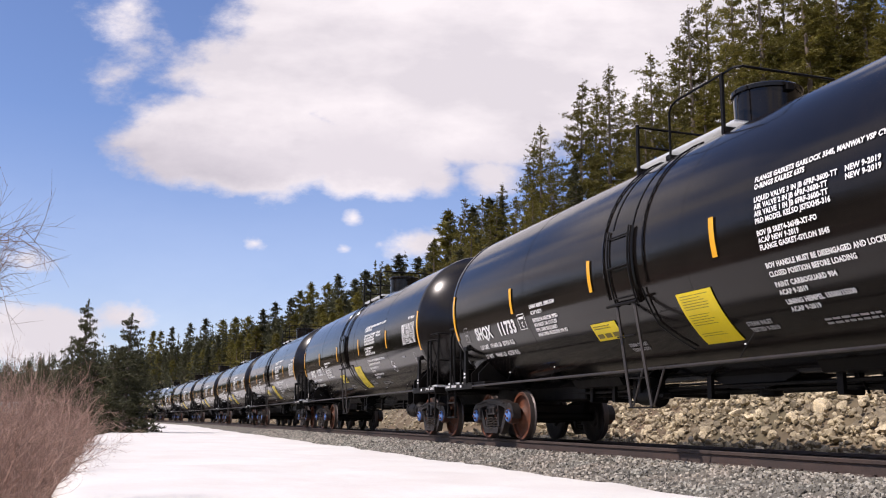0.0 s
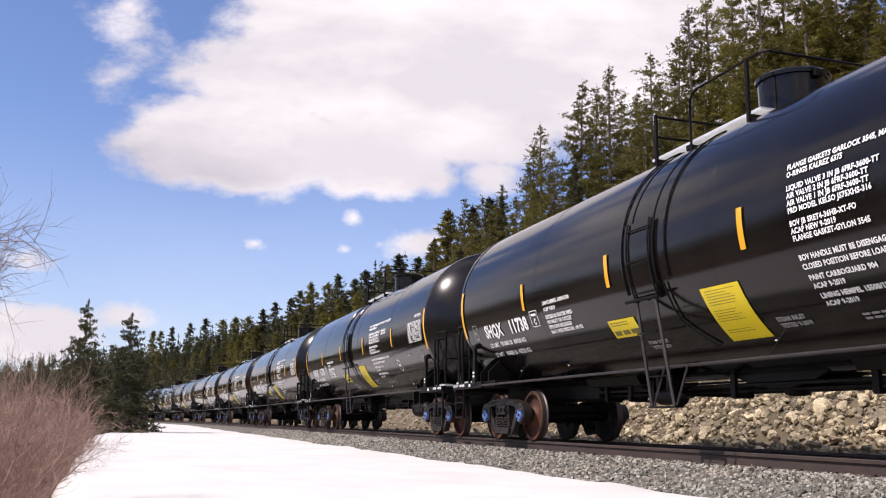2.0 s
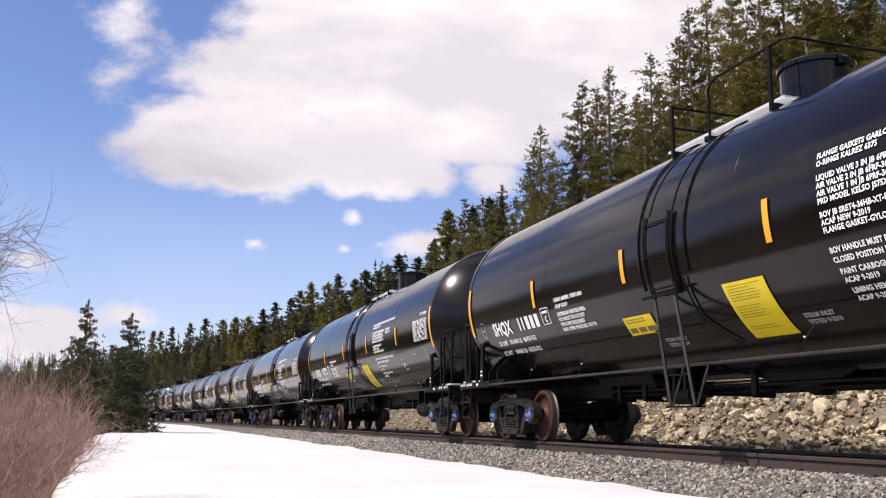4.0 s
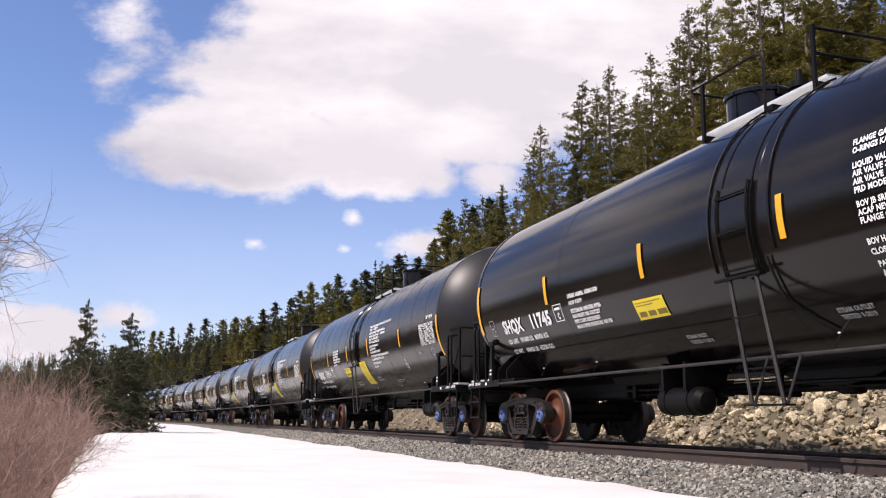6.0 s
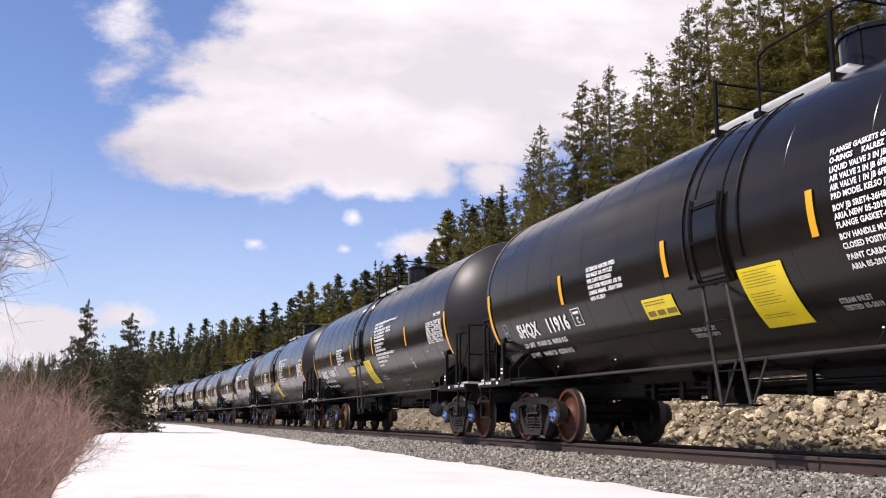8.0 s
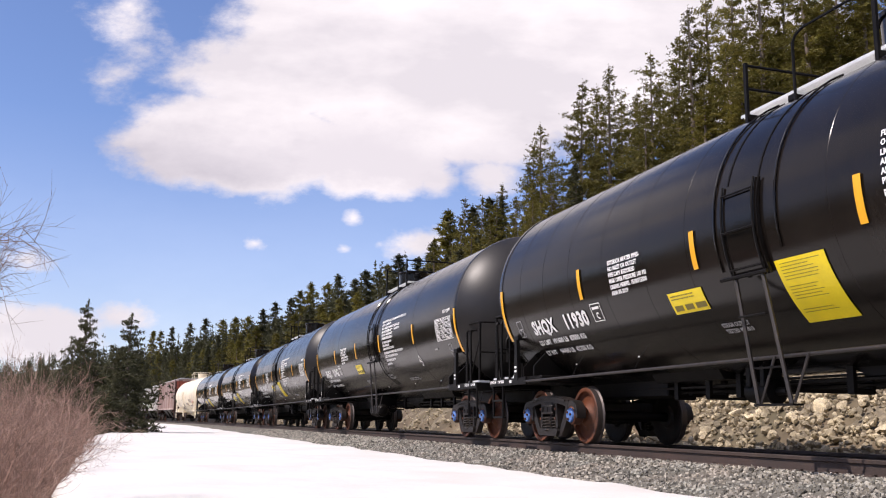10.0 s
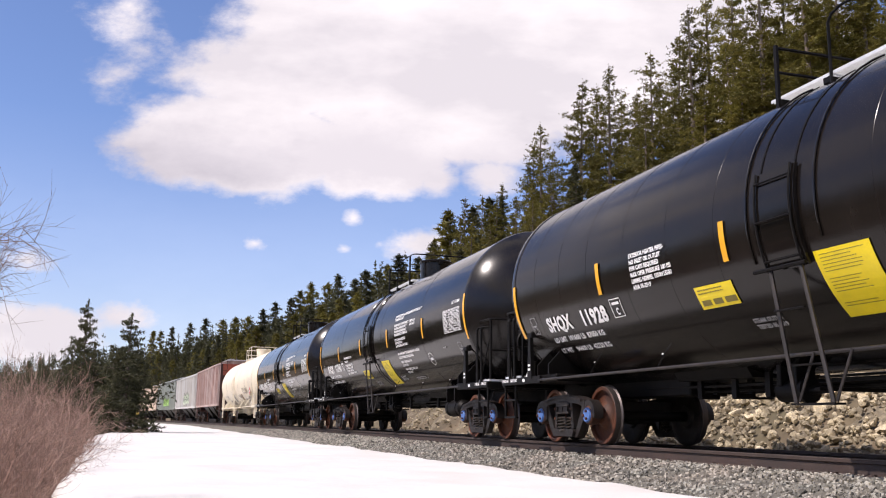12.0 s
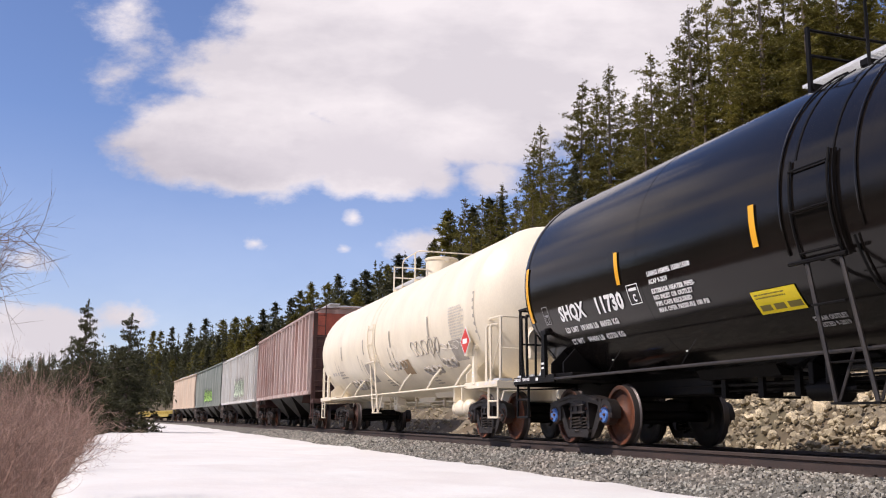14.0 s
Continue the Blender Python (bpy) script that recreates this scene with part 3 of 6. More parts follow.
def wheelset_parts():
    """Meshes of a wheel, an axle and a bearing cap, all about the axle line (y)."""
    w = Mesh()
    # from the hub's outer face over plate, rim, tread and flange to the back
    prof = [(-0.86, 0.0), (-0.86, 0.12), (-0.84, 0.16), (-0.80, 0.18), (-0.765, 0.24), (-0.755, 0.34), (-0.78, 0.385), (-0.825, 0.395), (-0.83, 0.445), (-0.82, 0.455),
            (-0.735, 0.459), (-0.722, 0.472), (-0.712, 0.482), (-0.70, 0.482), (-0.692, 0.470), (-0.69, 0.39), (-0.72, 0.34), (-0.72, 0.2), (-0.68, 0.17), (-0.68, 0.0)]
    w.lathe(prof, 24, "y", mats=[0] * 9 + [1] * 4 + [0] * 6)
    wheel = w.data("wheel", [RUST, TREAD], 40)
    # far wheel: grease and the shade under the car put into a darker colour
    far = Mesh()
    far.lathe([(-a, r) for a, r in reversed(prof)], 14, "y", mats=[0] * 6 + [1] * 4 + [0] * 9)
    shaded_wheel = far.data("wheel", [CAST, TREAD], 40)
    axle = Mesh().lathe([(-0.70, 0.085), (-0.2, 0.08), (0.2, 0.08), (0.70, 0.085)], 14, "y").data("axle", [STEEL_BLACK], 40)
    cap = Mesh().lathe([(-1.00, 0.115), (-1.06, 0.12), (-1.10, 0.118), (-1.115, 0.105), (-1.12, 0.05), (-1.125, 0.0)], 20, "y")
    for k in range(3):
        a = math.tau * k / 3 + 0.4
        cap.lathe([(-1.11, 0.022), (-1.145, 0.020), (-1.147, 0.0)], 6, "y", (0.066 * math.sin(a), 0, 0.066 * math.cos(a)), mats=[1, 1])
    cap = cap.data("bearing_cap", [BLUE, RUST], 40)
    capf = Mesh().lathe([(1.00, 0.115), (1.06, 0.12), (1.10, 0.118), (1.115, 0.105), (1.125, 0.0)], 14, "y").data("bearing_cap", [BLUE], 40)
    return wheel, shaded_wheel, axle, cap, capf


WHEELSET = wheelset_parts()


def side_frame_mesh(y):
    """A cast side frame: an arched top member, hoods over both bearings, diagonal limbs, columns, and a spring seat below."""
    s = 1 if y > 0 else -1
    m = Mesh()
    y0, y1 = (y - 0.055, y + 0.055)
    arch = [(-0.80, 0.70), (-0.55, 0.755), (-0.25, 0.785), (0.25, 0.785), (0.55, 0.755), (0.80, 0.70), (0.76, 0.57), (0.62, 0.62), (0.40, 0.655), (-0.40, 0.655), (-0.62, 0.62), (-0.76, 0.57)]
    m.prism(arch, y0 - 0.03, y1 + 0.03)
    for k in (-1, 1):
        hood = [(k * (0.889 + 0.225 * math.cos(radians(a))), 0.475 + 0.225 * math.sin(radians(a))) for a in range(-18, 199, 18)]
        jaw = [(k * (0.889 + 0.135 * math.cos(radians(a))), 0.475 + 0.135 * math.sin(radians(a))) for a in range(180, -1, -18)]
        m.prism(hood + jaw, y0 - 0.025, y1 + 0.025)
        m.prism([(k * a, b) for a, b in [(0.77, 0.62), (0.67, 0.65), (0.53, 0.42), (0.42, 0.24), (0.36, 0.10), (0.46, 0.12), (0.58, 0.25), (0.72, 0.46)]], y0, y1)
        m.prism([(k * a, b) for a, b in [(0.23, 0.68), (0.31, 0.68), (0.36, 0.26), (0.29, 0.22)]], y0 - 0.015, y1 + 0.015)
        m.prism([(k * a, b) for a, b in [(0.76, 0.60), (0.66, 0.62), (0.67, 0.40), (0.72, 0.36), (0.76, 0.42)]], y0 - 0.02, y1 + 0.02)
        # rusty adapter and bearing behind the cap
        m.lathe([(y - 0.085, 0.0), (y - 0.085, 0.135), (y - 0.07, 0.15), (y + 0.07, 0.15), (y + 0.085, 0.135), (y + 0.085, 0.0)], 16, "y", (k * 0.889, 0, 0.457), mats=[1] * 5)
    m.prism([(-0.40, 0.20), (-0.36, 0.235), (0.36, 0.235), (0.40, 0.20), (0.36, 0.115), (-0.36, 0.115)], y0 - 0.05, y1 + 0.05)
    # hollow bolster end, standing proud in the middle window
    e0, e1 = sorted((y - s * 0.1, y + s * 0.12))
    m.box(-0.23, 0.23, e0, e1, 0.475, 0.515, 0, 0.01).box(-0.21, 0.21, e0, e1, 0.595, 0.63, 0, 0.01)
    for x in (-0.19, 0.0, 0.19):
        m.box(x - 0.02, x + 0.02, e0, e1, 0.51, 0.60)
    # lip along the top edge, bolt heads on the columns
    l0, l1 = sorted((y + s * 0.10, y + s * 0.125))
    m.prism([(-0.72, 0.705), (-0.25, 0.765), (0.25, 0.765), (0.72, 0.705), (0.71, 0.675), (0.25, 0.735), (-0.25, 0.735), (-0.71, 0.675)], l0, l1)
    for x in (-0.30, 0.30):
        for z in (0.40, 0.56):
            m.box(x - 0.02, x + 0.02, *sorted((y + s * 0.085, y + s * 0.105)), z - 0.02, z + 0.02, 1, 0.006)
    return m.data("side_frame", [CAST, RUST], 40)


def spring_mesh():
    m = Mesh()
    pts = []
    turns, per = 5, 6
    for i in range(turns * per + 1):
        a = math.tau * i / per
        pts.append((0.062 * math.cos(a), 0.062 * math.sin(a), 0.17 + 0.25 * i / (turns * per)))
    m.tube(pts, 0.016, 3)
    return m.data("spring", [COIL], 60)


SIDE_FRAMES = {y: side_frame_mesh(y) for y in (-1.0, 1.0)}
SPRING = spring_mesh()


def plain_caps():
    """Bearing caps without the blue paint."""
    made = [m.copy() for m in WHEELSET[3:]]
    for m in made:
        m.materials[0] = CAST
    return made


PLAIN_CAPS = plain_caps()


def add_truck(car, x, caps=PLAIN_CAPS):
    """Side frames with their springs, the bolster and two wheelsets."""
    b = Mesh().box(x - 0.2, x + 0.2, -1.1, 1.1, 0.48, 0.70, 0, 0.03).lathe([(0.70, 0.3), (0.78, 0.3), (0.80, 0.25)], 16, "z", (x, 0, 0))
    for k in (-1, 1):   # brake beams and rigging between the wheels
        b.tube([(x + k * 0.34, -0.72, 0.42), (x + k * 0.38, 0, 0.36), (x + k * 0.34, 0.72, 0.42)], 0.04, 6)
        b.box(x + k * 0.40 - 0.03, x + k * 0.40 + 0.03, -0.80, -0.70, 0.30, 0.55)
        b.box(x + k * 0.40 - 0.03, x + k * 0.40 + 0.03, 0.70, 0.80, 0.30, 0.55)
    part("truck_bolster", b, CAST, car)
    for y in (-1.0, 1.0):
        fr = part("side_frame", SIDE_FRAMES[y], None, car, at=pose(x, 0, 0))
        for sx, sy in ((-0.17, -0.04), (0.0, -0.08), (0.17, -0.04), (-0.09, 0.06), (0.09, 0.06)):
            part("spring", SPRING, None, fr, at=pose(sx, y + sy, 0))
    for dx in (-0.889, 0.889):
        ax = part("wheelset", WHEELSET[2], None, car, at=pose(x + dx, 0, 0.457))
        for me in WHEELSET[:2]:
            part("wheel", me, None, ax, "rusty wheel with a polished tread")
        for me in caps:
            part("bearing_cap", me, None, ax, "grimy steel bearing end cap" if caps is PLAIN_CAPS else "blue bearing end cap")


TRUCKS = (-7.02, 7.0)


def barrel_mesh(rings, paint):
    """The tank: barrel and dished ends turned about the car's axis, with raised jacket seams."""
    prof = []
    for i in range(15):
        r = TANK_R * math.sin(math.pi / 2 * i / 14)
        prof.append((-head_x(r), max(r, 0.001)))
    body = [(-HALF + 0.03, TANK_R + 0.004), (-HALF + 0.06, TANK_R + 0.012), (-HALF + 0.14, TANK_R + 0.012), (-HALF + 0.16, TANK_R)]
    for x in sorted(rings):
        body += [(x - 0.035, TANK_R), (x - 0.03, TANK_R + 0.003), (x + 0.03, TANK_R + 0.003), (x + 0.035, TANK_R)]
    body += [(HALF - 0.16, TANK_R), (HALF - 0.14, TANK_R + 0.012), (HALF - 0.06, TANK_R + 0.012), (HALF - 0.03, TANK_R + 0.004)]
    m = Mesh().lathe(prof[-1:] + body + [(-prof[-1][0], prof[-1][1])], 72, "x", (0, 0, TANK_Z))
    ends = [Mesh().lathe(p, 72, "x", (0, 0, TANK_Z)).data("tank_head", [CREAM if paint is CREAM else SATIN_HEAD if paint is SATIN else HEAD_PAINT], 60) for p in (prof, [(-a, r) for a, r in prof])]
    return m.data("tank", [paint], 25), ends


def curve_on_tank(x, a0, a1, r, n=10):
    return [(x, -(TANK_R + r) * math.cos(radians(a)), TANK_Z + (TANK_R + r) * math.sin(radians(a))) for a in np.linspace(a0, a1, n)]


def table_shape(rng):
    """The ruled data panel: frame, rows, columns and illegible entries."""
    out = []
    W, H = 1.09, 0.475
    rows = 9
    for j in range(rows + 1):
        out.append((*rect(0, W, -0.005, 0.005), 0, -H * j / rows))
    for x in (0, 0.40, 0.58, 0.75, 0.92, W):
        out.append((*rect(-0.006, 0.006, -H, 0, 1, 6), x, 0))
    for j in range(rows):
        y = -H * (j + 0.5) / rows
        out.append((*rect(0.02, 0.02 + rng.uniform(0.2, 0.34), -0.008, 0.008), 0, y))
        for x in (0.42, 0.60, 0.77, 0.94):
            if rng.random() < 0.9:
                out.append((*rect(0.0, rng.uniform(0.08, 0.14), -0.008, 0.008), x, y))
    return shape2d(*out)


def ring2d(r0, r1, n=28):
    v = [(r * math.cos(math.tau * k / n), r * math.sin(math.tau * k / n)) for k in range(n) for r in (r0, r1)]
    return v, [(2 * k, 2 * k + 1, (2 * k + 3) % (2 * n), (2 * k + 2) % (2 * n)) for k in range(n)]


def frame2d(w, h, t, ny=5):
    return shape2d((*rect(0, t, 0, h, 1, ny), 0, 0), (*rect(w - t, w, 0, h, 1, ny), 0, 0), (*rect(t, w - t, 0, t), 0, 0), (*rect(t, w - t, h - t, h), 0, 0))


SPEC_A = ["FLANGE GASKETS GARLOCK 3545, MANWAY VSP CYCLE-TIGHT", "O-RINGS KALREZ 6375"]
SPEC_B = ["LIQUID VALVE 3 IN JB 6FRF-3600-TT", "AIR VALVE 2 IN JB 6FRF-3600-TT", "AIR VALVE 1 IN JB 6FRF-3600-TT", "PRD MODEL KELSO JS75XHS-316"]
SPEC_C = ["BOV JB SRET4-36HB-XT-FO", "ACAP NEW 9-2019", "FLANGE GASKET-GYLON 3545"]
SPEC_D = ["BOV HANDLE MUST BE DISENGAGED AND LOCKED IN", "CLOSED POSITION BEFORE LOADING"]
SPEC_E = ["PAINT CARBOGUARD 904", "ACAP 9-2019"]
SPEC_F = ["LINING HEMPEL 15500/15500", "ACAP 9-2019"]
HEATER = ["EXTERIOR HEATER PIPES-", "NO INLET OR OUTLET", "PIPE CAPS REQUIRED", "MAX OPER PRESSURE 100 PSI"]


def fitted_lines(rows, size, lead, width):
    s = lines(rows, size, lead, 0.8)
    k = width / max(a for a, _ in s[0])
    return [(a * k, b) for a, b in s[0]], s[1]


def line_shapes(rows, size, lead, width):
    """Each line of lettering as a shape of its own, all scaled so that the longest is that wide."""
    shapes = [flat_text(r, size, 0.8) for r in rows]
    k = width / max(a for v, _ in shapes for a, _ in v)
    return [([(a * k, b - size - i * lead) for a, b in v], f) for i, (v, f) in enumerate(shapes)]


def lettering(car, kind, rng):
    """All the lettering that cars of one kind share."""
    def put(name, shape, x, a, mat=WHITE, label=""):
        part(name, wrapped(shape, x, a), mat, car, label, smooth=None)

    def put_lines(name, rows, size, lead, width, x, a, mat=WHITE):
        for shape in line_shapes(rows, size, lead, width):
            put(name, shape, x, a, mat)
    glossy, other = kind.startswith("glossy"), kind.endswith("_b")
    tx = 1.70 if other else 1.50
    if glossy:
        put_lines("gasket_lettering", SPEC_A, 0.057, 0.082, 2.30, 2.38, 12.2)
        put_lines("valve_lettering", SPEC_B, 0.055, 0.079, 1.28, 2.38, 4.4)
        put_lines("date_lettering", ["NEW 9-2019", "NEW 9-2019"], 0.055, 0.079, 0.46, 3.76, 4.4)
        put_lines("outlet_lettering", SPEC_C, 0.055, 0.078, 1.07, 2.38, -8.2)
        put_lines("handle_lettering", SPEC_D, 0.057, 0.100, 1.88, 2.38, -20.4)
        put_lines("paint_lettering", SPEC_E, 0.057, 0.095, 0.93, 2.40, -28.0)
        put_lines("lining_lettering", SPEC_F, 0.057, 0.095, 1.03, 2.42, -35.3)
        put_lines("lining_notice", SPEC_F, 0.058, 0.105, 1.00, -3.84, -11.6)
        put_lines("heater_notice", HEATER, 0.058, 0.0875, 1.12, -3.84, -19.6)
        put_lines("steam_lettering", ["STEAM OUTLET" if other else "STEAM INLET", "TESTED 9-2019"], 0.058, 0.09, 0.50, 1.55, -42.0, GREYED)
        put_lines("steam_lettering", ["STEAM INLET" if other else "STEAM OUTLET", "TESTED 9-2019"], 0.058, 0.09, 0.50, -1.25, -44.0, GREYED)
    else:
        put_lines("gasket_lettering", [SPEC_A[0], "O-RINGS     KALREZ 6375"], 0.056, 0.088, 2.25, tx, 11.8)
        put_lines("valve_lettering", SPEC_B, 0.056, 0.088, 1.20, tx, 5.6)
        put_lines("date_lettering", ["NEW 05-2019", "NEW 05-2019"], 0.056, 0.088, 0.48, tx + 1.24, 5.6)
        put_lines("outlet_lettering", ["BOV JB SRET4-36HB-XT-FO", "ARIA NEW 05-2019", "FLANGE GASKET-GYLON 3545"], 0.056, 0.085, 1.07, tx, -7.2)
        put_lines("handle_lettering", SPEC_D, 0.056, 0.095, 1.85, tx, -16.8)
        put_lines("paint_lettering", ["PAINT CARBOGUARD 904", "ARIA 05-2019"], 0.056, 0.100, 0.93, tx, -23.8)
        put_lines("heater_notice", HEATER + ["LINING HEMPEL 15500/15500", "ARIA 05-2019"], 0.056, 0.086, 1.00, -3.68, -1.4)
        put_lines("steam_lettering", ["STEAM INLET", "TESTED 05-2019"], 0.058, 0.09, 0.52, 1.10, -38.5, GREYED)
        put_lines("steam_lettering", ["STEAM INLET" if other else "STEAM OUTLET", "TESTED 05-2019"], 0.058, 0.09, 0.52, -1.61, -41.0, GREYED)
    put("fine_print", word_bars(rng, 0.9, 0.03, 0.055, 2), 2.77, -45.4, GREYED)
    top = 1.6 if glossy else -2.8
    put("data_table", table_shape(rng), 6.38, top, WHITE, "white ruled data table")
    put_lines("table_heading", ["DOT 117J100W"], 0.064, 0.1, 0.50, 6.96, top + 5.6)
    base = -24.6 if glossy else -29.0
    put("plate_letter_box", shape2d((*frame2d(0.30, 0.28, 0.012), 0, 0), (*flat_text("C", 0.10, 0.8), 0.11, 0.04), (*rect(0.05, 0.25, 0.19, 0.23), 0, 0)), -4.44, base, WHITE, "framed plate letter")
    put("stencil_box", shape2d((*frame2d(0.20, 0.30, 0.010), 0, 0), (*rect(0.03, 0.17, 0.14, 0.16), 0, 0), (*ring2d(0.05, 0.06, 12), 0.1, 0.08)), 6.98, -33.0, GREYED)
    put("stencil_box", shape2d((*frame2d(0.20, 0.30, 0.010), 0, 0), (*rect(0.03, 0.17, 0.14, 0.16), 0, 0), (*ring2d(0.05, 0.06, 12), 0.1, 0.08)), -7.25, base - 0.5, GREYED)
    if glossy:
        put("round_stencil", shape2d((*ring2d(0.15, 0.165), 0, 0), (*rect(-0.09, 0.09, -0.03, 0.03), 0, 0)), 4.90, -31.4, WHITE, "white ring mark")
    else:
        a = 0.16
        d = [(0, -a), (a * 0.7, 0), (0, a), (-a * 0.7, 0), (0, -a + 0.03), (a * 0.7 - 0.02, 0), (0, a - 0.03), (-a * 0.7 + 0.02, 0)]
        put("diamond_stencil", shape2d((d, [(k, (k + 1) % 4, 4 + (k + 1) % 4, 4 + k) for k in range(4)], 0, 0), (*rect(-0.05, 0.05, -0.02, 0.02), 0, 0)), 4.61, -31.3, WHITE, "white diamond mark")
    put("fine_print", word_bars(rng, 0.3, 0.035, 0.06, 1), 6.0, -24.0, GREYED)
    # reflector stripes
    lo, hi = (-22.5, 9.8) if glossy else (-30.5, 1.6)
    d = 0 if glossy else -2.3
    for x, a0, a1 in ((7.74, lo, hi), (4.80 if glossy else 4.59, -13.7 + d, 2.3 + d), (1.31 if other else 1.58 if glossy else 1.20, -13.4 + d, 2.8 + d), (-1.55, -13.8 + d, 2.2 + d), (-4.60, -13.9 + d, 1.8 + d), (-7.70, lo, hi)):
        part("reflector_stripe", wrapped(rect(-0.05, 0.05, 0, radians(a1 - a0) * TANK_R, 1, 8), x, a0, 0.018), ORANGE, car, "amber reflector stripe", smooth=None)
    # yellow placards with their print
    bx, ba = (0.53, -50.5) if glossy else (-0.18, -46.4)
    big = None if other else part("placard", wrapped(rect(0, 0.76, 0, radians(26.3) * TANK_R, 1, 8), bx, ba), YELLOW, car, "yellow notice placard with fine print", smooth=None)
    for rows, y0 in () if other else ((6, 0.72), (5, 0.46), (2, 0.18)):
        tagged(part("print", wrapped(word_bars(rng, 0.60, 0.009, 0.036, rows), bx + 0.07, ba + math.degrees(y0 / TANK_R), 0.015), INK, big, smooth=None), kind="stuff")
    sx, sa = (-1.99, -32.7) if other else (-1.95, -39.9) if glossy else (-2.35, -33.3)
    small = part("placard", wrapped(rect(0, 0.75, 0, radians(10.0) * TANK_R, 1, 4), sx, sa), YELLOW, car, "yellow emergency placard with dark print", smooth=None)
    for a, b in ((0.02, 0.20), (0.25, 0.43), (0.48, 0.70)):
        part("print", wrapped(rect(a, b, 0, 0.075), sx + 0.03, sa + 1.4, 0.015), INK, small, smooth=None)
    tagged(part("print", wrapped(word_bars(rng, 0.62, 0.016, 0.04, 2), sx + 0.05, sa + 8.6, 0.015), INK, small, smooth=None), kind="stuff")


def number_lettering(car, digits, rng, glossy):
    """Owner's mark and number; where they cannot be read, bars."""
    def put(name, shape, x, a, label=""):
        part(name, wrapped(shape, x, a), WHITE, car, label, smooth=None)
    top = -17.1 if glossy else -21.6
    put("owner_mark", fitted_lines(["SHQX"], 0.228, 0.3, 0.87), -6.66, top)
    if digits:
        put("car_number", fitted_lines([digits], 0.228, 0.3, 0.84), -5.46, top)
    else:
        put("car_number", bars([[(0.0, 0.06), (0.16, 0.22), (0.32, 0.46), (0.52, 0.66), (0.72, 0.86)]], 0.228, 0.3), -5.46, top)
    kg = rng.choice(["87050 KG", "86950 KG", "87150 KG"])
    for shape in line_shapes(["LD LMT  191600 LB  " + kg, "LT WT    94400 LB  42750 KG"], 0.085, 0.21, 1.70):
        put("load_lettering", shape, -6.67, top - 11.9)


def ladder_and_platform(car, paint_parts, pipes=True, shift=0.0, turned=False):
    P = paint_parts
    before = set(car.children)
    # backing plate between the ladder's stiles, curved round the tank
    m = Mesh()
    rows = [[curve_on_tank(x, a, a, r, 2)[0] for x, r in ((-0.96, 0.01), (-0.95, 0.045), (-0.25, 0.045), (-0.24, 0.01))] for a in np.linspace(-24, 12, 10)]
    m.add([q for row in rows for q in row], [(4 * k + c, 4 * k + c + 1, 4 * k + c + 5, 4 * k + c + 4) for k in range(9) for c in range(3)])
    part("ladder_plate", m, GLOSS if P is STEEL_BLACK else P, car)
    # flat stiles laid close to the tank above the plate, round ones across it
    for x in (-0.86, -0.30):
        m = Mesh()
        rows = [[curve_on_tank(xx, a, a, r, 2)[0] for xx, r in ((x - 0.013, 0.0), (x - 0.013, 0.008), (x + 0.013, 0.008), (x + 0.013, 0.0))] for a in np.linspace(12, 62, 12)]
        m.add([q for row in rows for q in row], [(4 * k + c, 4 * k + c + 1, 4 * k + c + 5, 4 * k + c + 4) for k in range(11) for c in range(3)])
        part("ladder_stile", m, P, car)
        part("ladder_stile", Mesh().tube(curve_on_tank(x, 12, -24, 0.065, 8), 0.014, 6), P, car)
    rung = Mesh().tube([(-0.86, 0, 0), (-0.30, 0, 0)], 0.011, 6).data("rung", [P], 60)
    for a in (-20, -6, 8):
        q = curve_on_tank(0, a, a, 0.075, 2)[0]
        part("rung", rung, None, car, at=pose(0, q[1], q[2]))
    part("rung", Mesh().tube([(-0.98, -1.68, 1.93), (-0.16, -1.68, 1.93)], 0.022, 6), P, car)
    part("rung", Mesh().tube([(-0.64, -1.71, 1.48), (-0.18, -1.71, 1.48)], 0.012, 6), P, car)
    # legs down to the step, braced to the side pipe
    leg = PIPE if P is STEEL_BLACK else P
    for x0, x1 in ((-0.74, -0.51), (-0.27, 0.02)):
        part("step_hanger", Mesh().tube([(x0, -1.66, 1.95), (x1, -1.60, 0.55)], 0.024, 6), leg, car)
        part("step_hanger", Mesh().tube([(x1 + 0.20, -1.52, 1.05), (x1 + 0.02, -1.58, 0.56)], 0.016, 6), leg, car)
    part("step", Mesh().box(-0.56, 0.07, -1.63, -1.50, 0.53, 0.55), P, car)
    part("step", Mesh().box(-0.56, -0.08, -1.62, -1.54, 0.92, 0.935), P, car)
    # looped pipes on the flank beside the ladder
    for k, (x0, x1) in enumerate(((-0.12, 0.22),) if pipes else ()):
        pts = curve_on_tank(x0, -18 - 4 * k, -36, 0.03, 4) + [(x0 + (x1 - x0) * s, *curve_on_tank(0, -36 - 16 * s, 0, 0.03, 2)[0][1:]) for s in (0.4, 0.75, 1.0)]
        part("flank_pipe", Mesh().tube(pts, 0.014, 6), P, car)
    for x, a0 in ((0.02, -16), (-1.08, -20)) if P is STEEL_BLACK else ():       # heater pipes over the shoulder
        part("flank_pipe", Mesh().tube(curve_on_tank(x, a0, 66, 0.016, 14), 0.013, 6), GLOSS, car)
    for ob in set(car.children) - before:      # the ladder stands elsewhere on some cars
        ob.matrix_basis = Matrix.Translation((shift, 0, 0)) @ ob.matrix_basis
    before = set(car.children)
    # walkway round the manway
    X0, X1, Y, Z = -1.70, 0.86, 0.78, 4.20
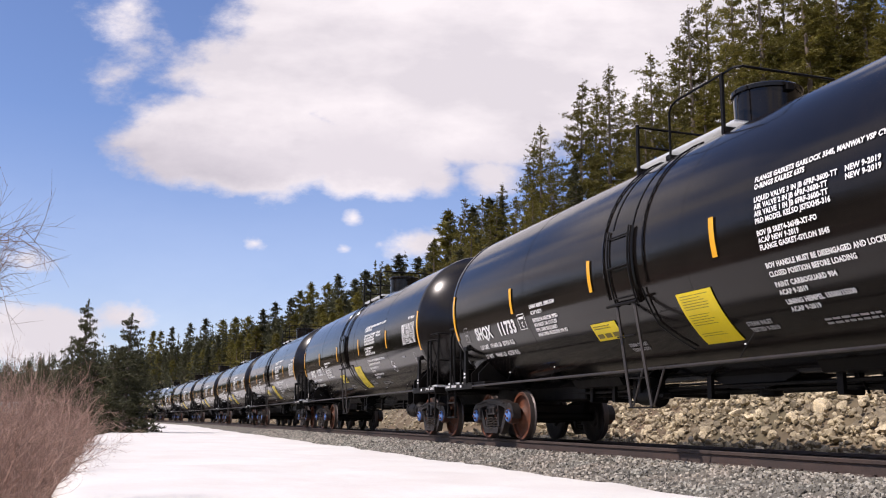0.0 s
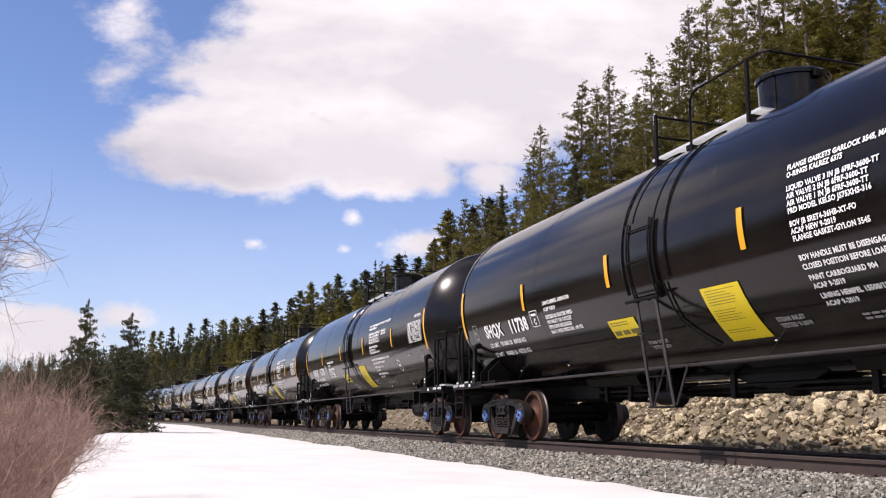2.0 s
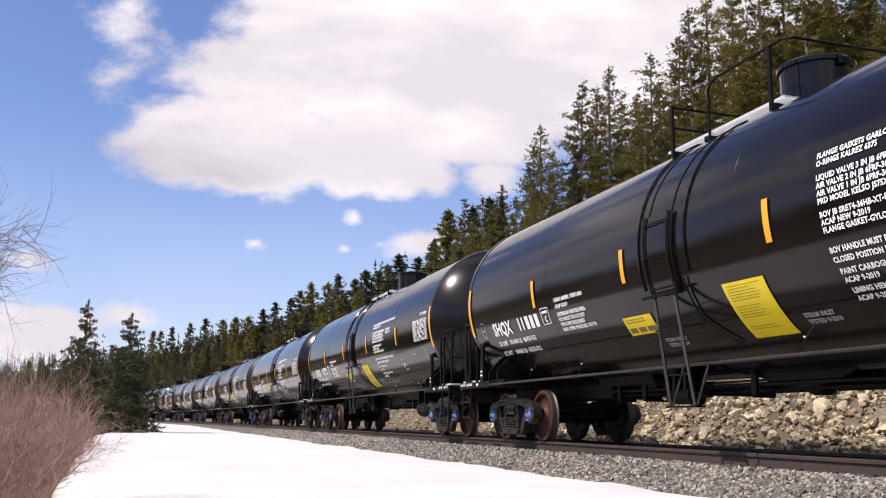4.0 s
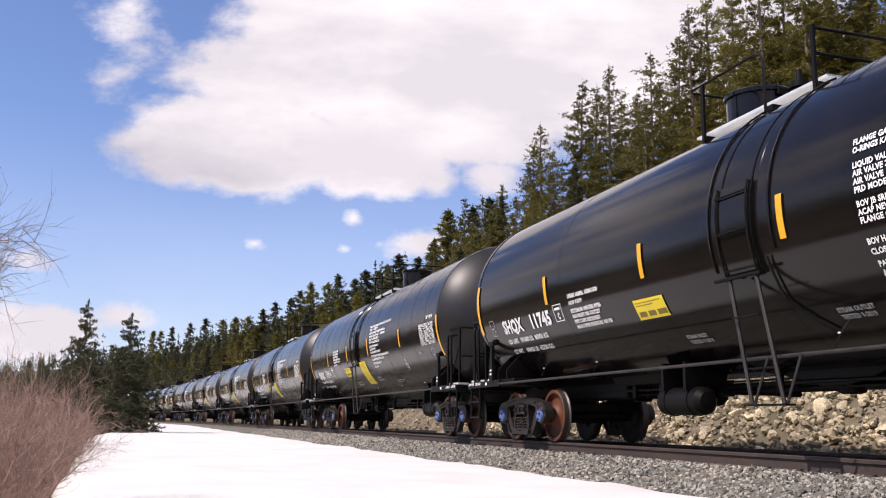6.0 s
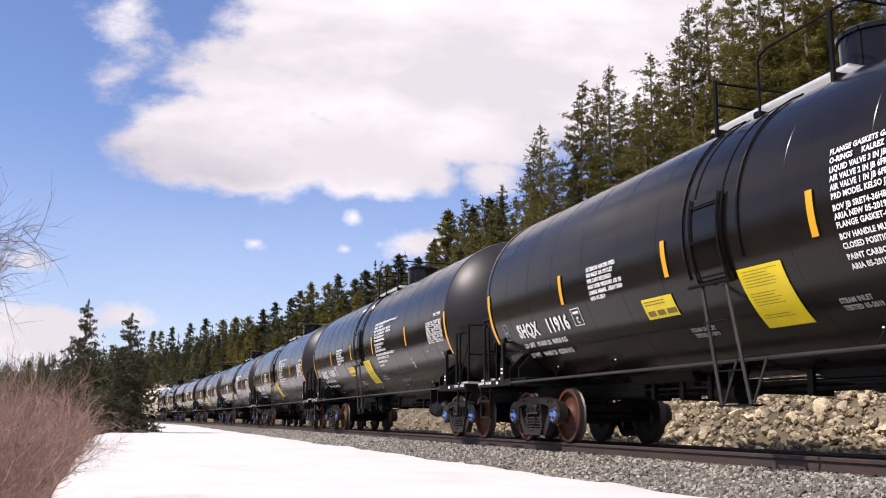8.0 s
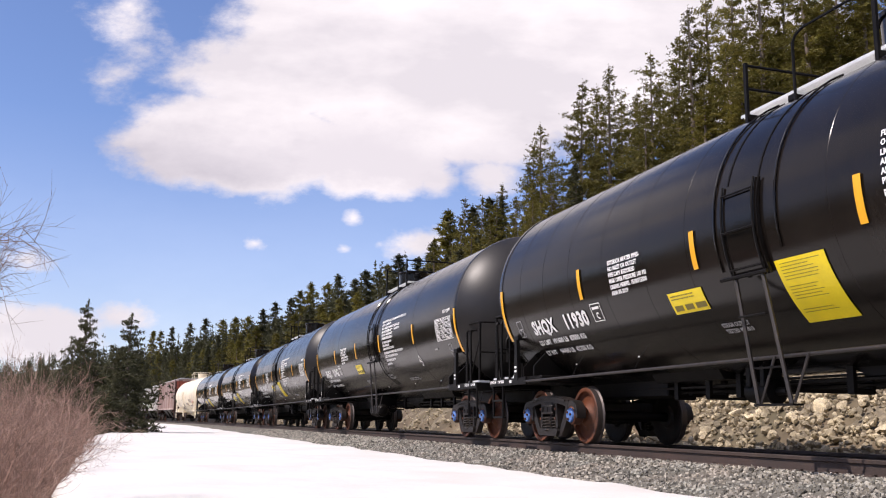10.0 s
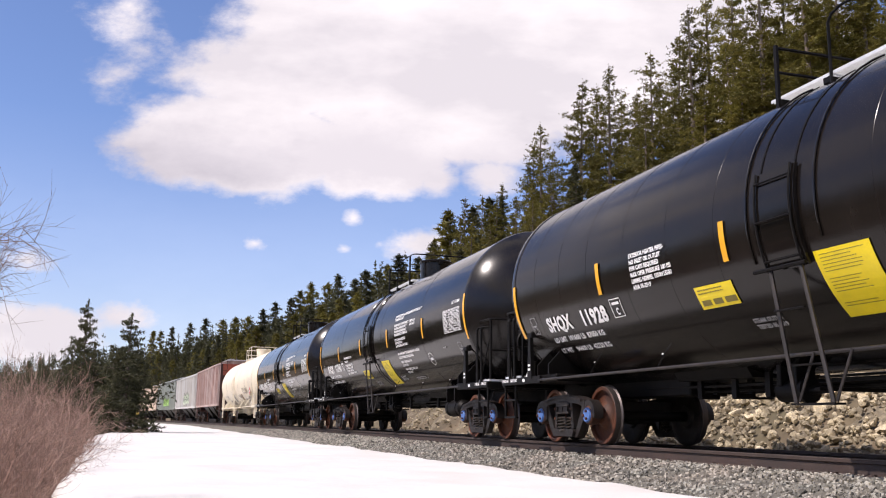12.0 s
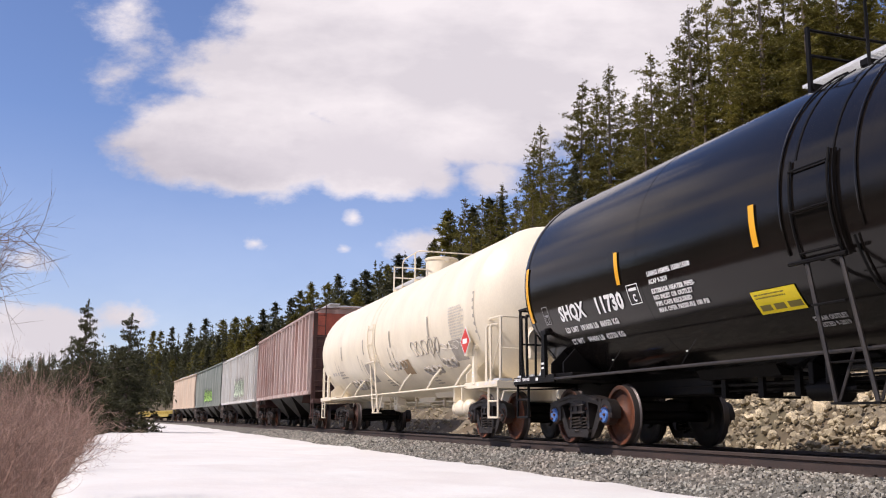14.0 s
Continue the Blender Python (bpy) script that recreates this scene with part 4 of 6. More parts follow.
    for y0, y1 in ((-Y, -0.46), (0.46, Y)):
        g = Mesh()
        for k in range(9):         # bearing bars on edge
            y = y0 + (y1 - y0) * k / 8
            g.box(X0, X1, y - 0.003, y + 0.003, Z - 0.028, Z + 0.012)
        for k in range(33):
            x = X0 + (X1 - X0) * k / 32
            g.box(x - 0.005, x + 0.005, y0, y1, Z + 0.002, Z + 0.014)
        part("walkway", g, GALV, car, "galvanised open grating", smooth=None)
    for x in (-1.54, -0.72, 0.66):
        for s in (-1, 1):
            part("walkway_bracket", Mesh().prism([(s * 0.42, 4.165), (s * 0.80, 4.165), (s * 0.80, 4.10), (s * 0.70, 3.98), (s * 0.62, 4.10), (s * 0.42, 4.12)], x - 0.05, x + 0.05, plane="yz"), P, car)
    for y in (-Y - 0.025, Y + 0.025):
        for x, top in ((-1.54, 4.86), (0.66, 4.90)):
            part("railing_post", Mesh().box(x - 0.025, x + 0.025, y - 0.018, y + 0.018, 4.02, top), P, car)
    for x, z in ((-1.54, 4.83), (-1.54, 4.52)):
        part("railing", Mesh().tube([(x, -Y - 0.04, z), (x, Y + 0.04, z)], 0.020, 6), P, car)
    half = [(-0.64, -0.80, 4.04), (-0.64, -0.80, 4.78), (-0.58, -0.80, 4.86), (-0.44, -0.80, 4.90), (0.92, -0.80, 4.90), (1.0, -0.72, 4.90)]
    part("railing", Mesh().tube(half + [(x, -y, z) for x, y, z in reversed(half)], 0.018, 6), P, car, "bent hand rail round the manway")
    dome = Mesh().lathe([(4.1, 0.47), (4.22, 0.47), (4.24, 0.43), (4.72, 0.44), (4.73, 0.47), (4.78, 0.475), (4.80, 0.45), (4.79, 0.40), (4.70, 0.38), (4.70, 0.0)], 36, "z", (0.52, 0, 0))
    dome = part("manway", dome, CREAM if P is CREAM else GLOSS, car, "round black manway housing")
    part("lid_latch", Mesh().box(0.93, 1.02, -0.06, 0.06, 4.66, 4.76, 0, 0.01), P, dome)
    part("lid_latch", Mesh().box(0.03, 0.10, -0.06, 0.06, 4.66, 4.76, 0, 0.01), P, dome)
    part("valve", Mesh().lathe([(4.2, 0.09), (4.5, 0.09), (4.52, 0.12), (4.6, 0.12), (4.62, 0.05), (4.75, 0.04)], 12, "z", (-0.55, 0.2, 0)), P, car)
    for ob in set(car.children) - before if turned else ():      # some cars carry the walkway the other way round
        ob.matrix_basis = pose(-0.60, 0, 0, 0, 0, 180) @ ob.matrix_basis


def end_works(car, s, P, label_paint=WHITE):
    """Stub sill, end platform, rails, brake stand, steps, saddle and coupler at one end (s = +1 or -1)."""
    tx = TRUCKS[1] if s > 0 else TRUCKS[0]

    def bx(x0, x1, *rest, **kw):
        a, b = sorted((s * x0, s * x1))
        return Mesh().box(a, b, *rest, **kw)
    part("stub_sill", bx(4.4, 8.75, -0.32, 0.32, 0.74, 1.12, bevel=0.02), P, car)
    c = bx(8.7, 8.95, -0.14, 0.14, 0.74, 1.0, bevel=0.03)
    c.prism([(s * 8.9, -0.12), (s * 9.06, -0.20), (s * 9.16, -0.06), (s * 9.10, 0.14), (s * 8.9, 0.14)], 0.72, 1.02, plane="xy")
    part("coupler", c, CAST, car)
    part("air_hose", Mesh().tube([(s * 8.7, -0.3, 0.8), (s * 8.85, -0.32, 0.62), (s * 9.0, -0.25, 0.45), (s * 9.09, -0.1, 0.40)], 0.028, 6), STEEL_BLACK, car)
    # saddle under the tank over the truck
    sad = [(-1.45, 1.12), (1.45, 1.12), (1.45, 1.28)] + [(TANK_R * math.sin(radians(a)) * 1.0, TANK_Z - TANK_R * math.cos(radians(a)) - 0.002) for a in (48, 40, 28, 15, 0, -15, -28, -40, -48)] + [(-1.45, 1.28)]
    for dx in (-0.22, 0.22):
        part("saddle", Mesh().prism(sad, tx + dx - 0.02, tx + dx + 0.02, plane="yz"), P, car)
    part("bolster_plate", Mesh().box(tx - 0.45, tx + 0.45, -1.42, 1.42, 1.00, 1.12, 0, 0.02), P, car)
    # corner post up to the tank's flank, with its bracket
    for y in (-1.0, 1.0):
        part("saddle_post", Mesh().prism([(s * 7.32, 1.06), (s * 7.50, 1.06), (s * 7.45, 1.78), (s * 7.37, 1.78)], y * 1.50 - 0.03, y * 1.50 + 0.03), P, car)
        if y < 0:
            for z in (1.20, 1.27):
                part("stencil", bx(7.365, 7.455, -1.534, -1.5305, z, z + 0.035), label_paint, car)
        part("post_bracket", bx(7.31, 7.51, *sorted((y * 1.22, y * 1.53)), 1.76, 1.84, bevel=0.01), P, car)
    # side sill of the platform and the deck
    deck = bx(7.7, 8.65, -1.45, 1.45, 1.03, 1.07)
    part("end_deck", deck, P, car)
    for y in (-1.0, 1.0):
        sill = part("side_sill", bx(7.0, 8.70, y * 1.50 - 0.02, y * 1.50 + 0.02, 0.98, 1.10, bevel=0.006), P, car)
        if y < 0:
            for x0, x1, z0, z1 in ((7.62, 7.72, 1.02, 1.07),):
                a, b = sorted((s * x0, s * x1))
                part("stencil", Mesh().add([(a, -1.524, z0), (b, -1.524, z0), (b, -1.524, z1), (a, -1.524, z1)], [(0, 1, 2, 3)]), label_paint, sill, smooth=None)
            for txt, x in (("2 INCH HF", 8.02), ("COMP SHOES", 8.38)) if s > 0 else (("2 INCH HF", -8.66), ("COMP SHOES", -8.28)):
                sh = fitted_lines([txt], 0.048, 0.1, 0.25 if s > 0 else 0.30)
                part("brake_lettering", Mesh().add([(x + a, -1.525, 1.08 + b) for a, b in sh[0]], sh[1]), label_paint, sill, smooth=None)
    part("end_sill", bx(8.60, 8.70, -1.5, 1.5, 0.95, 1.09, bevel=0.01), P, car)
    # white-edged running boards
    part("tread_strip", bx(7.96, 8.30, -1.46, -1.20, 1.10, 1.14), GALV, car)
    part("tread_strip", bx(8.34, 8.66, -1.46, -1.20, 1.10, 1.14), GALV, car)
    # rails across the end
    for y in (-1.42, -0.5, 0.5, 1.42):
        part("end_post", Mesh().tube([(s * 8.62, y, 1.05), (s * 8.62, y, 2.30)], 0.028, 6), P, car)
    part("end_rail", Mesh().tube([(s * 7.9, -1.44, 1.1), (s * 7.9, -1.44, 2.22), (s * 7.97, -1.44, 2.30), (s * 8.62, -1.44, 2.30), (s * 8.66, -1.38, 2.30), (s * 8.66, 1.38, 2.30), (s * 8.62, 1.44, 2.30), (s * 7.97, 1.44, 2.30), (s * 7.9, 1.44, 2.22), (s * 7.9, 1.44, 1.1)], 0.022, 6), P, car)
    part("end_rail", Mesh().tube([(s * 8.64, -1.42, 1.7), (s * 8.64, 1.42, 1.7)], 0.018, 6), P, car)
    for x in (8.12, 8.34):
        part("grab_iron", Mesh().tube([(s * x, -1.50, 1.08), (s * x, -1.52, 2.12), (s * (x + 0.03), -1.50, 2.16), (s * (x + 0.08), -1.40, 2.16)], 0.026, 6), P, car)
    part("brace", Mesh().tube([(s * 8.62, -1.42, 2.0), (s * 8.25, -1.5, 1.08)], 0.014, 5), P, car)
    # corner steps
    for y in (-1.47, 1.47):
        st = Mesh().tube([(s * 8.62, y, 1.0), (s * 8.62, y, 0.42), (s * 8.14, y, 0.42), (s * 8.14, y, 1.0)], 0.024, 6)
        st.tube([(s * 8.62, y, 0.72), (s * 8.14, y, 0.72)], 0.02, 6).box(*sorted((s * 8.14, s * 8.62)), y - 0.02, y + 0.05, 0.40, 0.425)
        part("corner_step", st, P, car)
    part("uncoupling_lever", Mesh().tube([(s * 8.74, -1.45, 0.72), (s * 8.74, -1.40, 0.9), (s * 8.74, -0.4, 0.95), (s * 8.85, -0.1, 1.0)], 0.016, 5), P, car)
    if s < 0:
        part("white_gusset", Mesh().prism([(-7.78, 1.072), (-7.50, 1.072), (-7.64, 1.19)], -1.46, -1.45), label_paint, car, "white-painted triangular gusset")
    if s > 0:
        bs = Mesh().box(8.70, 8.80, -0.9, -0.5, 1.5, 2.1, 0, 0.02).lathe([(8.80, 0.02), (8.84, 0.26), (8.86, 0.28), (8.88, 0.26)], 20, "x", (0, -0.7, 1.85))
        part("hand_brake", bs, P, car)


def underworks(car, P, tank_at):
    # side pipe with hangers
    for y in (-1.50, 1.50):
        part("side_pipe", Mesh().tube([(-7.1, y, 1.03), (7.1, y, 1.05)], 0.021, 8), PIPE if P is STEEL_BLACK else P, car)
    for x in (-5.2, -3.3, 1.75, 4.2, 6.2):
        h = part("pipe_hanger", Mesh().tube([(x, -1.50, 1.05), (x + 0.08, -1.44, 1.22), (x + 0.12, -1.36, 1.36)], 0.007, 5) if P is STEEL_BLACK else
                 Mesh().tube([(x, -1.50, 1.04), (x + 0.25, -1.42, 1.30), (x + 0.42, -1.30, 1.50)], 0.03, 6), P, car)
        part("handle_end", Mesh().lathe([(x + 0.05, 0.0), (x + 0.06, 0.009), (x + 0.08, 0.009), (x + 0.09, 0.0)], 8, "x", (0, -1.46, 1.22)), WHITE, h)
    # bottom outlet with its skid
    o = Mesh().lathe([(0.70, 0.10), (0.72, 0.16), (0.80, 0.16), (0.82, 0.24), (1.0, 0.30), (1.16, 0.42)], 18, "z", (0.3, 0, 0))
    o.prism([(-0.75, 1.06), (1.35, 1.06), (1.18, 0.95), (0.90, 0.85), (0.55, 0.80), (0.10, 0.80), (-0.25, 0.86), (-0.5, 0.94)], -0.30, -0.26).prism([(-0.75, 1.06), (1.35, 1.06), (1.18, 0.95), (0.90, 0.85), (0.55, 0.80), (0.10, 0.80), (-0.25, 0.86), (-0.5, 0.94)], 0.26, 0.30).box(0.05, 0.60, -0.26, 0.26, 0.79, 0.82)
    part("bottom_outlet", o, P, car)
    # brake gear: reservoir, cylinder, rods and hangers
    r = Mesh().lathe([(-0.54, 0.0), (-0.52, 0.12), (-0.45, 0.185), (-0.30, 0.19), (-0.30, 0.20), (-0.26, 0.20), (-0.26, 0.19), (0.26, 0.19), (0.26, 0.20), (0.30, 0.20), (0.30, 0.19), (0.45, 0.185), (0.52, 0.12), (0.54, 0.0)], 18, "x", (tank_at, -0.75, 0.64))
    part("air_reservoir", r, P, car)
    for x in (tank_at - 0.3, tank_at + 0.25):
        part("reservoir_bracket", Mesh().box(x, x + 0.06, -0.95, -0.3, 0.78, 1.16), P, car)
    # brake cylinder with its levers, guides and hangers, hung under the belly
    cyl = Mesh().lathe([(-2.30, 0.0), (-2.28, 0.08), (-2.22, 0.13), (-1.80, 0.13), (-1.78, 0.16), (-1.73, 0.16), (-1.71, 0.05), (-1.40, 0.04), (-1.39, 0.0)], 16, "x", (0, -0.42, 0.74))
    part("brake_cylinder", cyl, P, car)
    for x in (-2.12, -1.84):
        part("cylinder_bracket", Mesh().box(x - 0.04, x + 0.04, -0.56, -0.28, 0.80, 1.08, 0, 0.01), P, car)
    part("brake_lever", Mesh().prism([(-1.44, -0.60), (-1.36, -0.60), (-1.30, 0.35), (-1.40, 0.35)], 0.72, 0.76, plane="xy"), P, car)
    for y, z in ((-0.30, 0.86), (-0.12, 0.80), (0.45, 0.80)):
        part("brake_rod", Mesh().tube([(-5.6, y, z), (5.6, y, z - 0.02)], 0.026, 6), P, car)
    for x in (-4.1, -3.3, -2.6, -0.55, 2.0, 2.9, 3.9):
        part("rod_guide", Mesh().box(x - 0.05, x + 0.05, -0.36, -0.06, 0.68, 0.74, 0, 0.01).box(x - 0.05, x + 0.05, -0.36, -0.31, 0.70, 1.06).box(x - 0.05, x + 0.05, -0.11, -0.06, 0.70, 1.04), P, car)
    for x in (-3.6, 2.45):
        part("rod_hanger", Mesh().tube([(x, -0.14, 1.02), (x, -0.16, 0.70), (x, 0.47, 0.70), (x, 0.47, 1.05)], 0.022, 5), P, car)
    for x in (2.0, 2.45):
        part("hanger_brace", Mesh().tube([(x, -0.14, 1.0), (x + 0.22, -0.16, 0.70)], 0.018, 5), P, car)
    # added filler boxes that stand in for the deep shade below the tank
    for x0, x1 in ((-4.4, -2.7), (1.9, 4.4)):
        part("belly_heater_cover", Mesh().prism([(-0.62, 1.12), (-0.50, 0.93), (0.50, 0.93), (0.62, 1.12)], x0, x1, plane="yz"), P, car)
    part("train_line", Mesh().tube([(-6.0, 0.25, 0.86), (6.0, 0.25, 0.86)], 0.03, 6), P, car)


def tank_car(kind, paint, metal, rings, label, letters=True):
    car = tagged(new("tank_car"), label, "tank car", "train")
    barrel, ends = barrel_mesh(rings, paint)
    part("tank", barrel, None, car)
    for e in ends:
        part("tank_head", e, None, car, "dished tank end")
    rng = random.Random(5)
    if letters:
        lettering(car, kind, rng)
        sh = lines(["SHQX"], 0.10, 0.2, 0.95)
        part("end_lettering", on_head(sh, -0.76, 2.96), WHITE, car, smooth=None)
        for z in (2.81, 2.69):
            part("end_lettering", on_head(lines(["CAPY"], 0.062, 0.125, 0.9), -0.56, z), WHITE, car, smooth=None)
            tagged(part("fine_print", on_head(word_bars(rng, 0.4, 0.06, 0.125, 1), -0.28, z), WHITE, car, smooth=None), kind="stuff")
        for z in (2.02, 1.905):
            tagged(part("fine_print", on_head(word_bars(rng, 0.8, 0.055, 0.115, 1), -0.56, z), WHITE, car, smooth=None), kind="stuff")
    ladder_and_platform(car, metal, kind != "satin", 1.12 if kind.endswith("_b") else 0.0, kind.endswith("_b"))
    underworks(car, metal, -2.0 if kind.endswith("_b") else 4.8)
    for s in (-1, 1):
        end_works(car, s, metal)
    for x in TRUCKS:
        add_truck(car, x, PLAIN_CAPS if kind == "white" else WHEELSET[3:])
    return car


def wheels_of(car):
    return [o for o in car.children if o.name.split(".")[0] == "wheelset"]

# ---------------------------------------------------------------- the other cars
BROWN = material("oxide_brown_paint", (0.36, 0.225, 0.19), 0.7, vary=0.25, scale=0.8, second=(0.60, 0.51, 0.47), second_amount=0.85, second_scale=0.6, stretch=(3, 3, 0.3), bump=0.05, bump_scale=8)
OXIDE = material("oxide_red_end", (0.42, 0.10, 0.06), 0.7, vary=0.2, second=(0.18, 0.06, 0.045), second_amount=0.5, second_scale=1.2)
PALE_GREY = material("pale_grey_paint", (0.64, 0.64, 0.61), 0.6, vary=0.08, scale=0.8, second=(0.46, 0.41, 0.36), second_amount=0.65, second_scale=0.6, stretch=(3, 3, 0.3))
DARK_GREEN = material("faded_green_paint", (0.10, 0.125, 0.105), 0.6, vary=0.2, scale=0.8, second=(0.36, 0.37, 0.32), second_amount=0.6, second_scale=0.6, stretch=(2, 2, 0.5))
TAN = material("tan_paint", (0.54, 0.39, 0.27), 0.65, vary=0.18, scale=0.8, second=(0.64, 0.55, 0.44), second_amount=0.7, second_scale=0.6, stretch=(2, 2, 0.5))
FLAT_YELLOW = material("faded_yellow_paint", (0.42, 0.30, 0.06), 0.7, vary=0.15)
LIME = material("lime_spray_paint", (0.42, 0.72, 0.18), 0.6, vary=0.1)
RED = material("red_placard", (0.62, 0.05, 0.035), 0.5, vary=0.08)
DARK_OXIDE = material("dark_oxide_end", (0.075, 0.032, 0.026), 0.8, vary=0.3, second=(0.03, 0.02, 0.018), second_amount=0.6, second_scale=1.0)
GREY_END = material("dark_grey_end", (0.20, 0.17, 0.155), 0.8, vary=0.3, second=(0.07, 0.05, 0.04), second_amount=0.7, second_scale=1.0)
SPRAY_WHITE = material("white_green_spray_paint", (0.66, 0.76, 0.58), 0.6, vary=0.15)
OUTLINE = material("black_spray_paint", (0.03, 0.035, 0.03), 0.6, vary=0.2)
GRIME = material("grey_grime", (0.40, 0.36, 0.30), 0.8, vary=0.2)
SPRAY = material("blue_grey_spray_paint", (0.60, 0.55, 0.47), 0.7, vary=0.15)


def scrawl(car, wall, x0, x1, z0, z1, fill, seed, label):
    """Fat sprayed letters with thin dark outlines on a car's near side."""
    rng = random.Random(seed)
    n = 5
    body, edge = Mesh(), Mesh()
    for k in range(n):
        cx, w = x0 + (x1 - x0) * (k + 0.5) / n, (x1 - x0) / n * 0.62
        zz = [z0 + (z1 - z0) * f for f in (rng.uniform(0, 0.15), rng.uniform(0.75, 1.0), rng.uniform(0.35, 0.6), rng.uniform(0.8, 1.0), rng.uniform(0.0, 0.2))]
        xx = [cx + w * f for f in (-0.5, -0.3, 0.0, 0.3, 0.55)]
        body.tube([(a, 0, b) for a, b in zip(xx, zz)], 0.21, 8)
        for d in (-0.22, 0.22):
            edge.tube([(a + d * 0.6, 0, b + d) for a, b in zip(xx, zz)], 0.035, 4)
    for m, off in ((body, 0.012), (edge, 0.03)):
        m.v = [(a, wall - off + 0.04 * b, c) for a, b, c in m.v]
    g = part("graffiti", body, fill, car, label)
    part("outline", edge, OUTLINE, g)


def hopper(label, side_paint, end_paint, length, ribs, height, curved=0.0, graffiti=None):
    """A covered hopper car: ribbed or curved sides, a roof with hatches and walks, sloping bays below, open ends with ladders."""
    car = tagged(new("hopper_car"), label, "hopper car", "train")
    L, W = length / 2 - 0.55, 1.56
    z0, z1 = 1.45, height
    low_paint = DARK_OXIDE if end_paint is OXIDE else GREY_END
    body = [(-W, z0), (-W - curved, (z0 + z1) / 2), (-W, z1 - 0.25), (-W + 0.35, z1 - 0.05), (0, z1 + 0.06), (W - 0.35, z1 - 0.05), (W, z1 - 0.25), (W + curved, (z0 + z1) / 2), (W, z0)]
    n = 14
    dense = []
    for (a, b), (c, d) in zip(body, body[1:]):
        dense += [(a, b)]
    dense.append(body[-1])
    if curved:
        arc = [(W + curved * math.sin(math.pi * k / n), z0 + (z1 - 0.25 - z0) * k / n) for k in range(n + 1)]
        dense = [(-a, b) for a, b in arc] + [(-W + 0.35, z1 - 0.05), (0, z1 + 0.06), (W - 0.35, z1 - 0.05)] + list(reversed(arc))
    part("body", Mesh().prism(dense, -L, L, plane="yz"), [side_paint], car, smooth=30)
    part("roof_cap", Mesh().prism([(-W + 0.2, z1 - 0.03), (0, z1 + 0.09), (W - 0.2, z1 - 0.03), (0, z1 + 0.05)], -L - 0.12, L + 0.12, plane="yz"), GALV if side_paint is PALE_GREY else side_paint, car)
    if ribs:
        for k in range(ribs):
            x = -L + 0.12 + (2 * L - 0.24) * k / (ribs - 1)
            for y in (-1, 1):
                y0, y1 = sorted((y * W, y * (W + 0.10)))
                part("side_post", Mesh().box(x - 0.055, x + 0.055, y0, y1, z0 - 0.02, z1 - 0.22, 0, 0.01), side_paint, car)
    for y in (-1, 1):
        y0, y1 = sorted((y * (W - 0.1), y * (W + 0.06)))
        part("side_sill", Mesh().box(-L, L, y0, y1, z0 - 0.16, z0, 0, 0.02), side_paint, car)
        part("top_chord", Mesh().box(-L - 0.1, L + 0.1, *sorted((y * (W - 0.06), y * (W + 0.11))), z1 - 0.26, z1 - 0.16, 0, 0.02), side_paint, car)
    bays = 3
    for k in range(bays):
        c = -L + 2.6 + (2 * L - 5.2) * (k + 0.5) / bays
        hw = (2 * L - 5.2) / bays / 2
        b = Mesh()
        q = [(c - hw, -1.35, z0), (c + hw, -1.35, z0), (c + hw, 1.35, z0), (c - hw, 1.35, z0), (c - 0.35, -0.55, 0.45), (c + 0.35, -0.55, 0.45), (c + 0.35, 0.55, 0.45), (c - 0.35, 0.55, 0.45)]
        b.add(q, [(0, 1, 5, 4), (1, 2, 6, 5), (2, 3, 7, 6), (3, 0, 4, 7), (4, 5, 6, 7), (0, 3, 2, 1)])
        part("hopper_bay", b, STEEL_BLACK, car)
        part("outlet_gate", Mesh().box(c - 0.42, c + 0.42, -0.6, 0.6, 0.36, 0.46, 0, 0.02).tube([(c, -0.75, 0.42), (c, 0.75, 0.42)], 0.04, 6), STEEL_BLACK, car)
        part("roof_hatch", Mesh().box(c - 0.9, c + 0.9, -0.32, 0.32, z1 + 0.07, z1 + 0.16, 0, 0.03), side_paint, car)
    walk_ = Mesh().box(-L - 0.3, L + 0.3, -0.95, -0.55, z1 + 0.13, z1 + 0.17).box(-L - 0.3, L + 0.3, 0.55, 0.95, z1 + 0.13, z1 + 0.17)
    for k in range(9):
        x = -L + 2 * L * k / 8
        walk_.box(x - 0.03, x + 0.03, -0.95, 0.95, z1 + 0.02, z1 + 0.13)
    part("roof_walk", walk_, GALV, car)
    for s in (-1, 1):
        X = s * (L + 0.01)
        e = Mesh()
        # sloping end sheet over the truck
        e.add([(X, -W + 0.12, 2.9), (X, W - 0.12, 2.9), (s * (L - 2.4), W - 0.12, 1.0), (s * (L - 2.4), -W + 0.12, 1.0)], [(0, 1, 2, 3)])
        e.box(*sorted((X, X + s * 0.03)), -W + 0.05, W - 0.05, 1.45, z1 - 1.05)
        part("end_sheet", e, low_paint, car, "dark lower end sheet")
        part("end_sheet", Mesh().box(*sorted((X, X + s * 0.035)), -W + 0.05, W - 0.05, z1 - 1.05, z1 - 0.2), end_paint, car)
        part("end_sill", Mesh().box(*sorted((s * (L - 0.1), s * (L + 0.45))), -1.5, 1.5, 0.95, 1.12, 0, 0.02).box(*sorted((s * (L - 2.4), s * (L + 0.5))), -0.3, 0.3, 0.72, 1.1, 0, 0.02), low_paint, car)
